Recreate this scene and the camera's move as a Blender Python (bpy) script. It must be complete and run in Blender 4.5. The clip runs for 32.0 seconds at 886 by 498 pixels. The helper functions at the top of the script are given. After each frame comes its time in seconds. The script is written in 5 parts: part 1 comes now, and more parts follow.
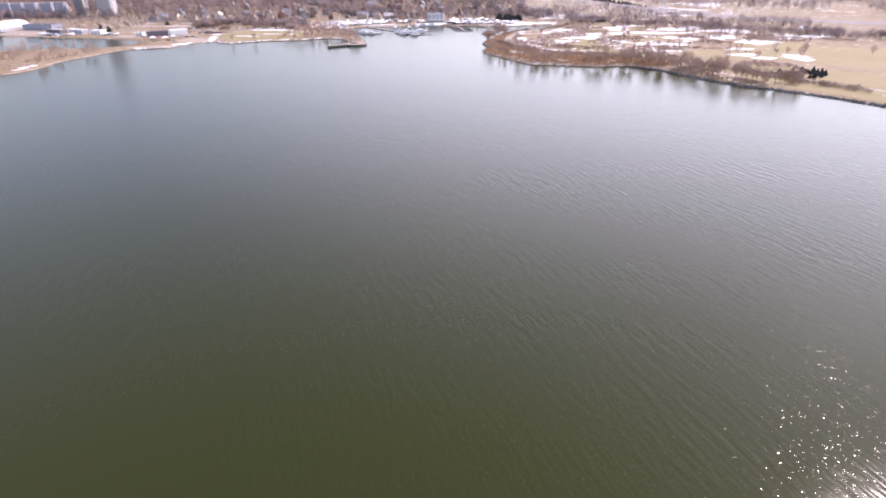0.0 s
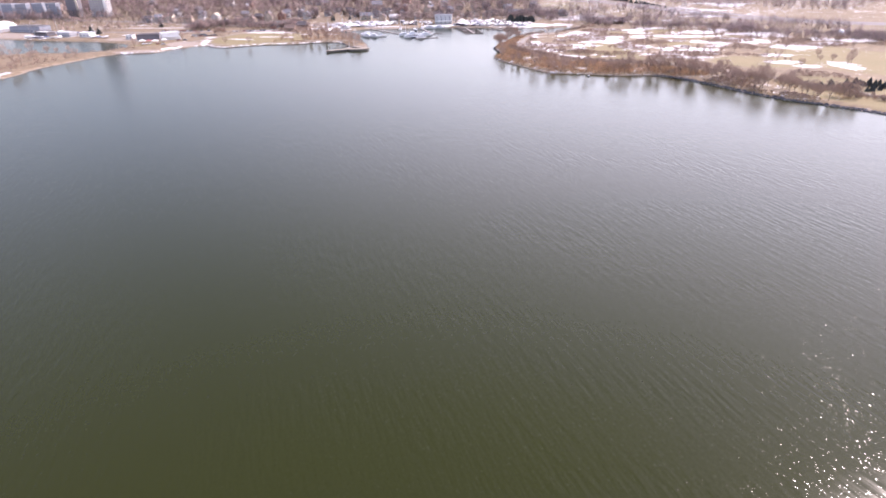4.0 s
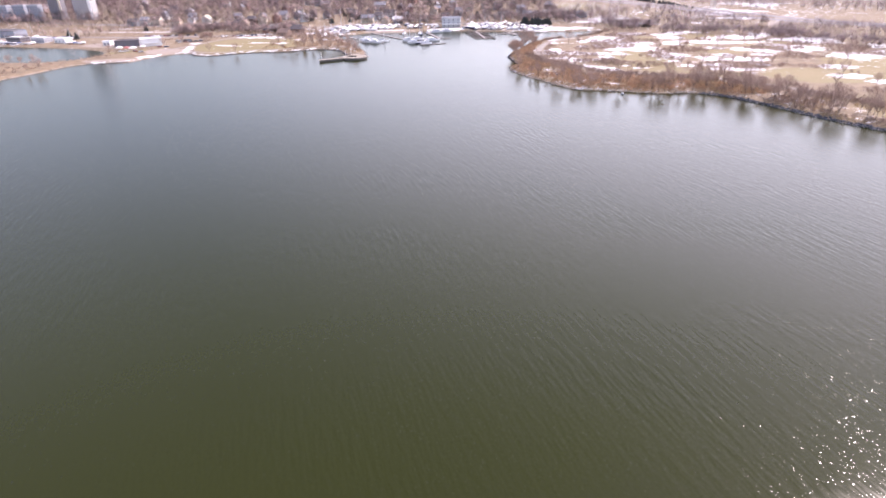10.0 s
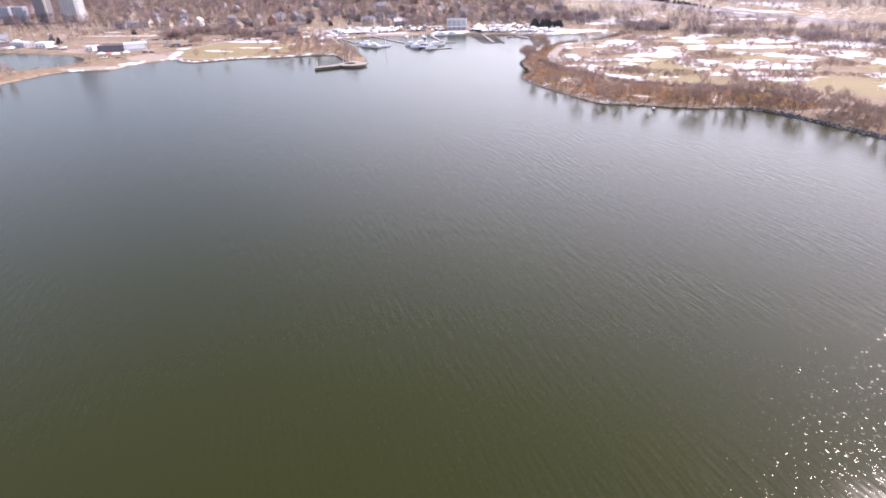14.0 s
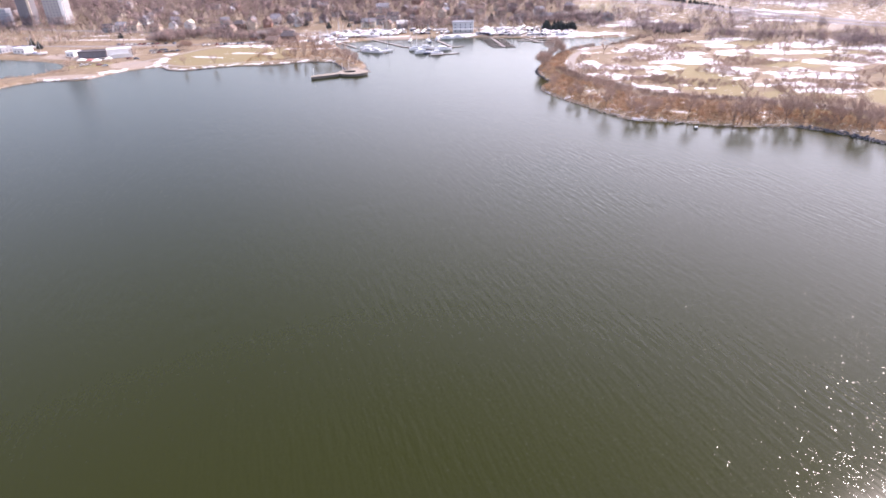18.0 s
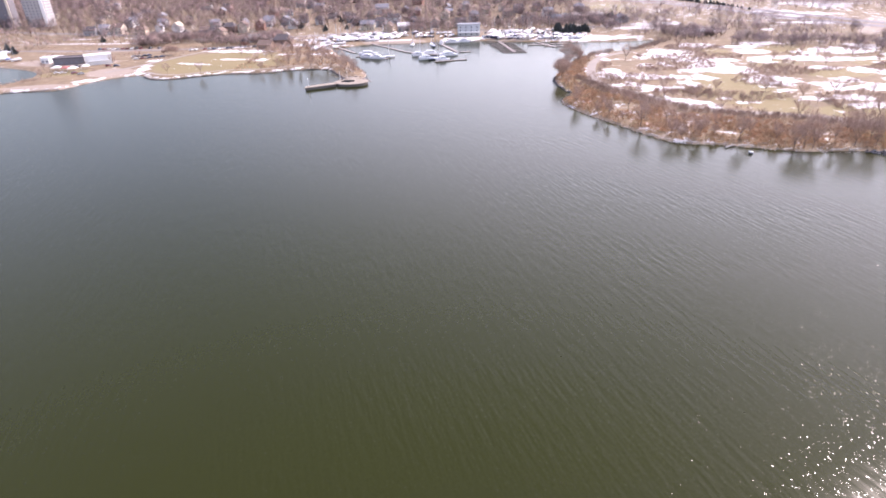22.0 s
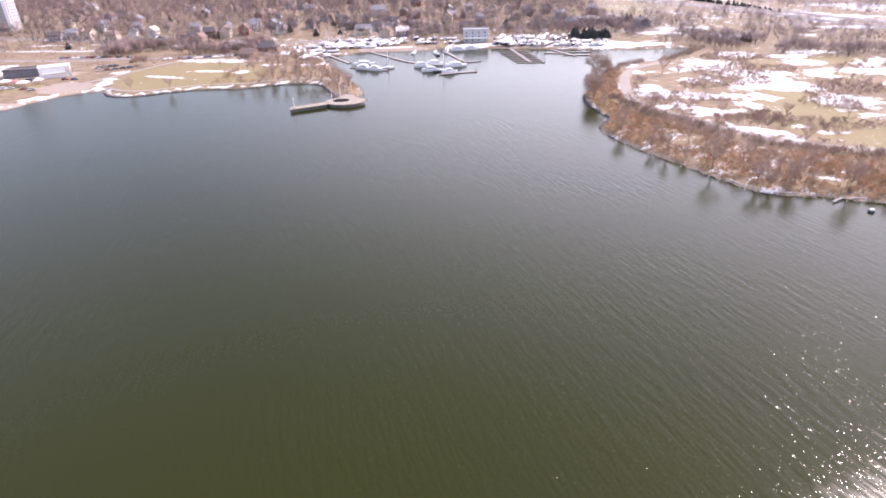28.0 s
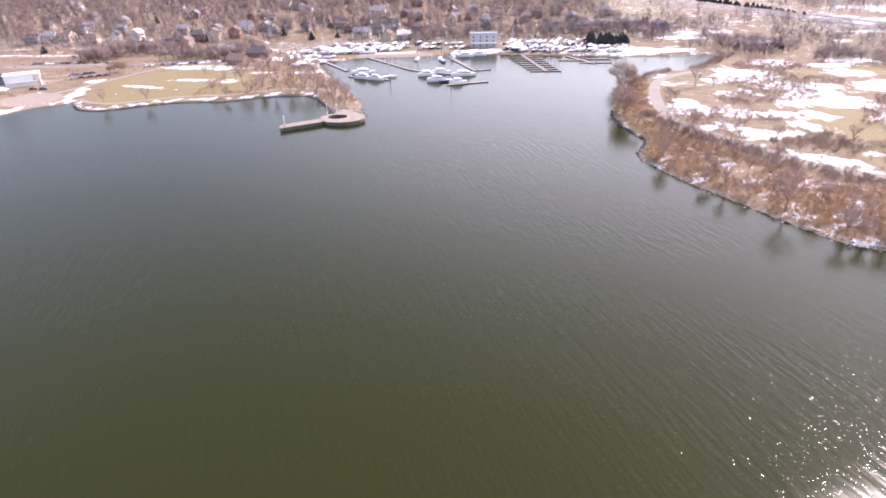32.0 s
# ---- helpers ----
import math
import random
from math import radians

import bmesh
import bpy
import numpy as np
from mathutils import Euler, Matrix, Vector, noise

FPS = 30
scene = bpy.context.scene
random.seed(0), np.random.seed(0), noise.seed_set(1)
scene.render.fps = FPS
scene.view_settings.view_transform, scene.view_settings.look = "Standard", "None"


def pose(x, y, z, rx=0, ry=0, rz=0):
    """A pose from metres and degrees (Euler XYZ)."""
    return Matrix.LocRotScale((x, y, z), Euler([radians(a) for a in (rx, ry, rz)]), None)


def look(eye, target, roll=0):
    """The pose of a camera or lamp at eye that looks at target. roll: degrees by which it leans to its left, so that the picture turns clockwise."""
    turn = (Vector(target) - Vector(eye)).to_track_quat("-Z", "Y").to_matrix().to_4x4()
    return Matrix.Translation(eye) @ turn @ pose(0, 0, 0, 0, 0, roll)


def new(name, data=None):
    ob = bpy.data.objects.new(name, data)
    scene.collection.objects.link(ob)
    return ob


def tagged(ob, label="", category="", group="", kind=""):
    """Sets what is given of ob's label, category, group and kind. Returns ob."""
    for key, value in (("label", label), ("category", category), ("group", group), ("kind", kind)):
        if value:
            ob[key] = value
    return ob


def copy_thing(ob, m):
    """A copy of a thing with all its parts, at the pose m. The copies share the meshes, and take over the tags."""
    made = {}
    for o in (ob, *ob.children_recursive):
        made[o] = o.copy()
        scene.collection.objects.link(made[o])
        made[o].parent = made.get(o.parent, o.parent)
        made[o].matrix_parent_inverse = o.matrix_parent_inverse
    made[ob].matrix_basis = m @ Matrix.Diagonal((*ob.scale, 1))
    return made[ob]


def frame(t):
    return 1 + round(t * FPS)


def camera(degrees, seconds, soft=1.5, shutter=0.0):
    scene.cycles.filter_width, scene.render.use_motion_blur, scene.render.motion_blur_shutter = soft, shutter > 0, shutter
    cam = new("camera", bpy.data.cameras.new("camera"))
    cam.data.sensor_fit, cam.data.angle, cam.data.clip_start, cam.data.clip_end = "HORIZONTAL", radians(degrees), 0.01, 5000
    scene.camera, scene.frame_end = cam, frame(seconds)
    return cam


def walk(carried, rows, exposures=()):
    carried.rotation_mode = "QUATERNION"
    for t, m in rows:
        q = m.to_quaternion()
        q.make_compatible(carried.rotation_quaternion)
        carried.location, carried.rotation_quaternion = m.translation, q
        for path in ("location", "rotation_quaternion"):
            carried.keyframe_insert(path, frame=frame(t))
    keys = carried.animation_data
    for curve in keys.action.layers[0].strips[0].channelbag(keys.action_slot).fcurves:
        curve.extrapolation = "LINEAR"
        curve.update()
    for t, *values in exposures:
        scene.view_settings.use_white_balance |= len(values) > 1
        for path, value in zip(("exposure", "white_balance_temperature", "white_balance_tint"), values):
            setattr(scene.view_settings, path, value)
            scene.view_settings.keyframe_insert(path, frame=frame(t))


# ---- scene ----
cam = camera(75, 32.0, soft=1.7)
# seconds, place, turn to the left, tilt down, lean to the right (degrees)
PATH = [
    (0, 0.09, 0.00, 71.98, -0.006, 26.581, 1.133),
    (2, 0.03, 22.47, 71.90, 0.354, 26.659, 1.184),
    (4, 0.67, 44.65, 71.78, 0.796, 26.720, 1.240),
    (6, 1.30, 66.40, 71.66, 1.172, 26.779, 1.303),
    (8, 1.44, 87.65, 71.55, 1.453, 26.840, 1.377),
    (10, 0.82, 108.40, 71.45, 1.653, 26.902, 1.463),
    (12, -0.65, 128.70, 71.37, 1.799, 26.964, 1.557),
    (14, -2.91, 148.64, 71.30, 1.902, 27.026, 1.650),
    (16, -5.81, 168.35, 71.22, 1.957, 27.089, 1.730),
    (18, -9.13, 187.92, 71.11, 1.953, 27.153, 1.789),
    (20, -12.66, 207.46, 70.97, 1.877, 27.218, 1.823),
    (22, -16.15, 227.05, 70.78, 1.732, 27.284, 1.836),
    (24, -19.43, 246.70, 70.54, 1.542, 27.347, 1.837),
    (26, -22.42, 266.37, 70.26, 1.349, 27.404, 1.836),
    (28, -25.16, 285.95, 69.98, 1.197, 27.453, 1.832),
    (30, -27.85, 305.22, 69.72, 1.094, 27.503, 1.797),
    (32, -30.90, 323.84, 69.55, 0.947, 27.583, 1.651),
]


def flight_pose(x, y, z, yaw, tilt, lean):
    a, b = radians(yaw), radians(tilt)
    way = (-math.sin(a) * math.cos(b), math.cos(a) * math.cos(b), -math.sin(b))
    return look((x, y, z), (x + way[0], y + way[1], z + way[2]), -lean)


EXPOSURE = 1.2
walk(cam, [(r[0], flight_pose(*r[1:])) for r in PATH],
     [(0, EXPOSURE - 0.08, 6500, 29), (8, EXPOSURE, 6530, 29), (32, EXPOSURE + 0.03, 6550, 29)])

# ---------------------------------------------------------------- light
SUN_AZ, SUN_EL = 51.0, 47.0          # degrees to the right of north (+y), height
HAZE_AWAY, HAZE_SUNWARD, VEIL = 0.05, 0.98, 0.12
world = bpy.data.worlds.new("sky")
scene.world = world
world.use_nodes = True
wn = world.node_tree
sky = wn.nodes.new("ShaderNodeTexSky")
sky.sky_type = "NISHITA"
sky.sun_disc = False
sky.sun_elevation = radians(SUN_EL)
sky.sun_rotation = radians(SUN_AZ)
sky.altitude = 100
sky.air_density = 1.0
sky.dust_density = 0.6
sky.ozone_density = 1.0
wn.links.new(sky.outputs[0], wn.nodes["Background"].inputs[0])
wn.nodes["Background"].inputs[1].default_value = 0.110
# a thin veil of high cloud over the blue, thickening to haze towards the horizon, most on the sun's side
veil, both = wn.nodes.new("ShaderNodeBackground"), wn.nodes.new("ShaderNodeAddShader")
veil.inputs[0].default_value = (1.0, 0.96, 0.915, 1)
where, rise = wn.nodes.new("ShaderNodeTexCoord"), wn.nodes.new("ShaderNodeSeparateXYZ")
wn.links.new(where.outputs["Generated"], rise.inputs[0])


def graded(value, lo, hi, at_lo, at_hi):
    r = wn.nodes.new("ShaderNodeMapRange")
    r.interpolation_type = "SMOOTHSTEP"
    for key, v in (("From Min", lo), ("From Max", hi), ("To Min", at_lo), ("To Max", at_hi)):
        r.inputs[key].default_value = v
    wn.links.new(value, r.inputs["Value"])
    return r.outputs[0]


def sky_math(op, a, c):
    x = wn.nodes.new("ShaderNodeMath")
    x.operation = op
    for i, v in enumerate((a, c)):
        if isinstance(v, (int, float)):
            x.inputs[i].default_value = v
        else:
            wn.links.new(v, x.inputs[i])
    return x.outputs[0]


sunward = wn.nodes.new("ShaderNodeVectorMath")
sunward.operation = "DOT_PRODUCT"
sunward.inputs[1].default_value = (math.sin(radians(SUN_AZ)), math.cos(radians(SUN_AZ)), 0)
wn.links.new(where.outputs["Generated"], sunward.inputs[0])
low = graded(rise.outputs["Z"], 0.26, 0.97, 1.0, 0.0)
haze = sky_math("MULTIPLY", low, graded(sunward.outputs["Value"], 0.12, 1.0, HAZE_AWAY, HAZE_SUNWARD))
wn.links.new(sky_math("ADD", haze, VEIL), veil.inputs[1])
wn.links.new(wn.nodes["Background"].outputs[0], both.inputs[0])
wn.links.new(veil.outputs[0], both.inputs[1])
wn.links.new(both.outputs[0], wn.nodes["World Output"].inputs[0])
sun_data = bpy.data.lights.new("sun", "SUN")
sun_data.energy, sun_data.angle, sun_data.color = 3.0, radians(0.53), (1.0, 0.915, 0.835)
sun = new("sun", sun_data)
sa, se = radians(SUN_AZ), radians(SUN_EL)
sun.matrix_world = look((0, 0, 300), (-math.sin(sa) * math.cos(se), -math.cos(sa) * math.cos(se), 300 - math.sin(se)))


# ---------------------------------------------------------------- materials
def mat(name, color, rough=0.8, metal=0.0, vary=0.25, size=1.5, bump=0.0, random_vary=0.0, tint=None, coords="Object", tone=0.0, swell=False):
    """Noise at two scales over a base colour, with relief."""
    m = bpy.data.materials.new(name)
    m.use_nodes = True
    nt = m.node_tree
    b = nt.nodes["Principled BSDF"]
    b.inputs["Roughness"].default_value, b.inputs["Metallic"].default_value = rough, metal
    tc = nt.nodes.new("ShaderNodeTexCoord")
    n1, n2 = nt.nodes.new("ShaderNodeTexNoise"), nt.nodes.new("ShaderNodeTexNoise")
    n1.inputs["Scale"].default_value, n2.inputs["Scale"].default_value = 1.0 / size, 6.0 / size
    n1.inputs["Detail"].default_value, n2.inputs["Detail"].default_value = 4, 2
    for n in (n1, n2):
        nt.links.new(tc.outputs[coords], n.inputs["Vector"])
    mixv = nt.nodes.new("ShaderNodeMath")
    mixv.operation = "ADD"
    nt.links.new(n1.outputs["Fac"], mixv.inputs[0])
    nt.links.new(n2.outputs["Fac"], mixv.inputs[1])
    last = mixv
    if random_vary:
        info = nt.nodes.new("ShaderNodeObjectInfo")
        geo = nt.nodes.new("ShaderNodeNewGeometry")
        s = nt.nodes.new("ShaderNodeMath")
        s.operation = "ADD"
        nt.links.new(info.outputs["Random"], s.inputs[0])
        nt.links.new(geo.outputs["Random Per Island"], s.inputs[1])
        k = nt.nodes.new("ShaderNodeMath")
        k.operation = "MULTIPLY_ADD"
        nt.links.new(s.outputs[0], k.inputs[0])
        k.inputs[1].default_value = random_vary
        nt.links.new(mixv.outputs[0], k.inputs[2])
        last = k
    if tone:
        own, k2 = nt.nodes.new("ShaderNodeAttribute"), nt.nodes.new("ShaderNodeMath")
        own.attribute_name = "tone"
        k2.operation = "MULTIPLY_ADD"
        nt.links.new(own.outputs["Fac"], k2.inputs[0])
        k2.inputs[1].default_value = tone
        nt.links.new(last.outputs[0], k2.inputs[2])
        last = k2
    ramp = nt.nodes.new("ShaderNodeMapRange")
    ramp.inputs["From Min"].default_value = 0.6
    ramp.inputs["From Max"].default_value = 1.4 + 2 * random_vary
    nt.links.new(last.outputs[0], ramp.inputs["Value"])
    mx = nt.nodes.new("ShaderNodeMix")
    mx.data_type = "RGBA"
    lo = [c * (1 - vary) for c in color]
    hi = [min(1, c * (1 + vary)) for c in (tint or color)]
    mx.inputs["A"].default_value = (*lo, 1)
    mx.inputs["B"].default_value = (*hi, 1)
    nt.links.new(ramp.outputs[0], mx.inputs["Factor"])
    nt.links.new(mx.outputs["Result"], b.inputs["Base Color"])
    if swell:
        # the twigs of a crown catch the light as the round of the crown does
        out = nt.nodes.new("ShaderNodeAttribute")
        out.attribute_name = "swell"
        nt.links.new(out.outputs["Vector"], b.inputs["Normal"])
    if bump:
        bp = nt.nodes.new("ShaderNodeBump")
        bp.inputs["Strength"].default_value = 0.6
        bp.inputs["Distance"].default_value = bump
        nt.links.new(mixv.outputs[0], bp.inputs["Height"])
        nt.links.new(bp.outputs[0], b.inputs["Normal"])
    return m


M = {}
M["bark"] = mat("bark", (0.19, 0.145, 0.125), 0.9, size=0.6, bump=0.05, random_vary=0.2)
M["twig"] = mat("twig", (0.40, 0.29, 0.235), 0.9, size=5, random_vary=0.15, vary=0.35)
# twig_far, twig_west and twig_dark are lightened past real twigs to stand in for haze
M["twig_far"] = mat("twig_far", (0.50, 0.36, 0.355), 0.9, size=10, random_vary=0.04, vary=0.55, tone=0.4, swell=True)
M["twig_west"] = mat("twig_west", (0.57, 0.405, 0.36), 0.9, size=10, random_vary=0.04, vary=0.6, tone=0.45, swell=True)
M["twig_red"] = mat("twig_red", (0.44, 0.285, 0.178), 0.9, size=9, random_vary=0.15, vary=0.55, tone=0.4)
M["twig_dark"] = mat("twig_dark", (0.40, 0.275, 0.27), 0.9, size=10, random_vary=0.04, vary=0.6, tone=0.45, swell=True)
M["reed"] = mat("reed", (0.50, 0.37, 0.21), 0.9, size=6, random_vary=0.2, vary=0.35, tone=0.3)
M["shrub_grey"] = mat("shrub_grey", (0.34, 0.25, 0.2), 0.9, size=8, random_vary=0.2, vary=0.4, tone=0.4)
M["needle"] = mat("needle", (0.095, 0.105, 0.10), 0.8, size=2, random_vary=0.4)
# stone darkened and blued: the shade on the seawall slope is in this colour
M["rock"] = mat("rock", (0.062, 0.064, 0.078), 0.9, size=0.8, bump=0.08, random_vary=0.4, vary=0.35)
M["rock_pale"] = mat("rock_pale", (0.30, 0.26, 0.24), 0.9, size=0.8, bump=0.08, random_vary=0.4)
M["snow"] = mat("snow", (0.72, 0.72, 0.735), 0.7, size=1.5, bump=0.06, vary=0.06)
M["concrete"] = mat("concrete", (0.26, 0.222, 0.18), 0.85, size=2.0, bump=0.03, vary=0.4)
M["concrete_dark"] = mat("concrete_dark", (0.12, 0.11, 0.105), 0.85, size=1.5, bump=0.03, vary=0.35)
M["asphalt"] = mat("asphalt", (0.20, 0.18, 0.18), 0.9, size=4, vary=0.2)
M["highway"] = mat("highway", (0.22, 0.20, 0.21), 0.9, size=8, vary=0.12)
M["path"] = mat("path", (0.27, 0.235, 0.21), 0.9, size=4, vary=0.15)
M["wood_grey"] = mat("wood_grey", (0.28, 0.25, 0.235), 0.85, size=0.7, vary=0.3, random_vary=0.2)
M["wood_dark"] = mat("wood_dark", (0.08, 0.07, 0.065), 0.85, size=0.7, vary=0.3)
M["driftwood"] = mat("driftwood", (0.55, 0.50, 0.46), 0.85, size=0.7, vary=0.2)
M["white"] = mat("white_paint", (0.80, 0.79, 0.78), 0.45, size=3, vary=0.06)
M["gel"] = mat("gelcoat", (0.80, 0.79, 0.79), 0.25, size=3, vary=0.04)
M["wrap"] = mat("shrink_wrap", (0.62, 0.60, 0.61), 0.4, size=1.2, bump=0.05, vary=0.3, random_vary=0.6)
M["wrap_blue"] = mat("blue_cover", (0.09, 0.13, 0.27), 0.6, size=1.2, bump=0.04, vary=0.2)
M["wrap_tan"] = mat("tan_cover", (0.30, 0.25, 0.20), 0.7, size=1.2, bump=0.04, vary=0.25)
M["wrap_grey"] = mat("grey_cover", (0.33, 0.33, 0.37), 0.7, size=1.2, bump=0.04, vary=0.25)
M["hull_dark"] = mat("hull_dark", (0.05, 0.06, 0.10), 0.3, size=2, vary=0.2)
M["keel_red"] = mat("antifouling", (0.30, 0.09, 0.07), 0.7, size=1, vary=0.2)
M["alu"] = mat("aluminium", (0.62, 0.62, 0.64), 0.35, metal=0.8, size=1, vary=0.08)
M["steel"] = mat("steel", (0.30, 0.30, 0.31), 0.5, metal=0.6, size=1, vary=0.15)
M["rubber"] = mat("rubber", (0.025, 0.025, 0.027), 0.8, size=0.3, vary=0.2)
M["grey_blue_clad"] = mat("grey_blue_cladding", (0.47, 0.48, 0.49), 0.6, size=3, vary=0.1)
M["tower_wall"] = mat("tower_concrete", (0.40, 0.385, 0.38), 0.8, size=6, vary=0.1)
M["tower_side"] = mat("tower_brick", (0.30, 0.28, 0.29), 0.85, size=6, vary=0.12)
M["block_wall"] = mat("block_wall", (0.30, 0.32, 0.37), 0.8, size=5, vary=0.15)
M["dark_brick"] = mat("dark_brick", (0.19, 0.175, 0.19), 0.85, size=4, vary=0.15)
M["brick_red"] = mat("brick_red", (0.37, 0.20, 0.15), 0.85, size=2, vary=0.2)
M["brick_brown"] = mat("brick_brown", (0.24, 0.16, 0.12), 0.85, size=2, vary=0.2)
M["stucco_beige"] = mat("stucco_beige", (0.70, 0.61, 0.50), 0.85, size=3, vary=0.12)
M["siding_tan"] = mat("siding_tan", (0.60, 0.48, 0.37), 0.7, size=3, vary=0.12)
M["siding_grey"] = mat("siding_grey", (0.40, 0.40, 0.42), 0.7, size=3, vary=0.12)
M["siding_yellow"] = mat("siding_yellow", (0.68, 0.61, 0.47), 0.7, size=3, vary=0.1)
M["roof_dark"] = mat("roof_dark", (0.10, 0.085, 0.09), 0.9, size=1.5, vary=0.25)
M["roof_brown"] = mat("roof_brown", (0.20, 0.14, 0.115), 0.9, size=1.5, vary=0.25)
M["roof_grey"] = mat("roof_grey", (0.26, 0.26, 0.29), 0.9, size=1.5, vary=0.2)
M["flat_roof"] = mat("flat_roof", (0.50, 0.48, 0.47), 0.9, size=5, vary=0.2)
M["door_wood"] = mat("door_wood", (0.16, 0.09, 0.06), 0.6, size=0.5, vary=0.2)
M["paint_red"] = mat("paint_red", (0.26, 0.06, 0.055), 0.3, size=2, vary=0.08)
M["paint_blue"] = mat("paint_blue", (0.06, 0.085, 0.15), 0.3, size=2, vary=0.08)
M["paint_black"] = mat("paint_black", (0.03, 0.03, 0.035), 0.3, size=2, vary=0.08)
M["paint_silver"] = mat("paint_silver", (0.45, 0.46, 0.48), 0.3, metal=0.4, size=2, vary=0.06)
M["cloth_red"] = mat("red_cloth", (0.42, 0.16, 0.15), 0.8, size=1, vary=0.15)
# lighter panes that stand out less from the walls
M["glass_pale"] = mat("blinds_behind_glass", (0.22, 0.22, 0.25), 0.15, size=2, vary=0.3, random_vary=0.4)
# base colour lifted to carry the sky's reflection in the glass
M["glass"] = mat("window_glass", (0.09, 0.095, 0.11), 0.12, size=2, vary=0.2)


def ground_material():
    m = bpy.data.materials.new("ground")
    m.use_nodes = True
    nt = m.node_tree
    L, N = nt.links, nt.nodes
    b = N["Principled BSDF"]
    b.inputs["Roughness"].default_value = 0.9
    tc = N.new("ShaderNodeTexCoord")
    at = N.new("ShaderNodeAttribute")
    at.attribute_name = "zones"
    sep = N.new("ShaderNodeSeparateColor")
    L.new(at.outputs["Color"], sep.inputs[0])

    def noise_tex(scale, detail=5, rough=0.6):
        n = N.new("ShaderNodeTexNoise")
        n.inputs["Scale"].default_value, n.inputs["Detail"].default_value, n.inputs["Roughness"].default_value = scale, detail, rough
        L.new(tc.outputs["Object"], n.inputs["Vector"])
        return n.outputs["Fac"]

    def mixc(fac, a, c):
        x = N.new("ShaderNodeMix")
        x.data_type = "RGBA"
        for key, v in (("A", a), ("B", c)):
            if isinstance(v, tuple):
                x.inputs[key].default_value = (*v, 1)
            else:
                L.new(v, x.inputs[key])
        L.new(fac, x.inputs["Factor"])
        return x.outputs["Result"]

    def rng(v, lo, hi):
        r = N.new("ShaderNodeMapRange")
        r.inputs["From Min"].default_value, r.inputs["From Max"].default_value = lo, hi
        L.new(v, r.inputs["Value"])
        return r.outputs[0]

    def math2(op, a, c):
        x = N.new("ShaderNodeMath")
        x.operation = op
        for i, v in enumerate((a, c)):
            if isinstance(v, (int, float)):
                x.inputs[i].default_value = v
            else:
                L.new(v, x.inputs[i])
        return x.outputs[0]

    coarse, mid, fine = noise_tex(0.03), noise_tex(0.17, 6, 0.68), noise_tex(1.6, 3)
    litter = mixc(rng(mid, 0.35, 0.65), (0.150, 0.106, 0.066), (0.245, 0.180, 0.108))
    grass = mixc(rng(coarse, 0.4, 0.6), (0.200, 0.152, 0.068), (0.172, 0.141, 0.055))
    grass = mixc(rng(fine, 0.3, 0.8), grass, (0.235, 0.187, 0.10))
    sand = mixc(rng(fine, 0.3, 0.7), (0.245, 0.195, 0.155), (0.325, 0.27, 0.225))
    g = math2("ADD", sep.outputs["Green"], math2("MULTIPLY", math2("SUBTRACT", mid, 0.5), 0.5))
    col = mixc(rng(g, 0.4, 0.6), litter, grass)
    s = math2("ADD", sep.outputs["Blue"], math2("MULTIPLY", math2("SUBTRACT", mid, 0.5), 0.6))
    col = mixc(rng(s, 0.42, 0.58), col, sand)
    wob = math2("ADD", math2("MULTIPLY", math2("SUBTRACT", mid, 0.5), 2.2), math2("MULTIPLY", math2("SUBTRACT", fine, 0.5), 0.9))
    wob = math2("ADD", wob, math2("MULTIPLY", math2("SUBTRACT", coarse, 0.5), 0.7))
    sn = rng(math2("ADD", sep.outputs["Red"], wob), 0.55, 0.61)
    col = mixc(sn, col, (0.66, 0.655, 0.67))
    L.new(col, b.inputs["Base Color"])
    bp = N.new("ShaderNodeBump")
    bp.inputs["Strength"].default_value, bp.inputs["Distance"].default_value = 0.7, 0.35
    L.new(math2("ADD", math2("ADD", mid, math2("MULTIPLY", fine, 0.3)), math2("MULTIPLY", sn, 0.3)), bp.inputs["Height"])
    L.new(bp.outputs[0], b.inputs["Normal"])
    return m


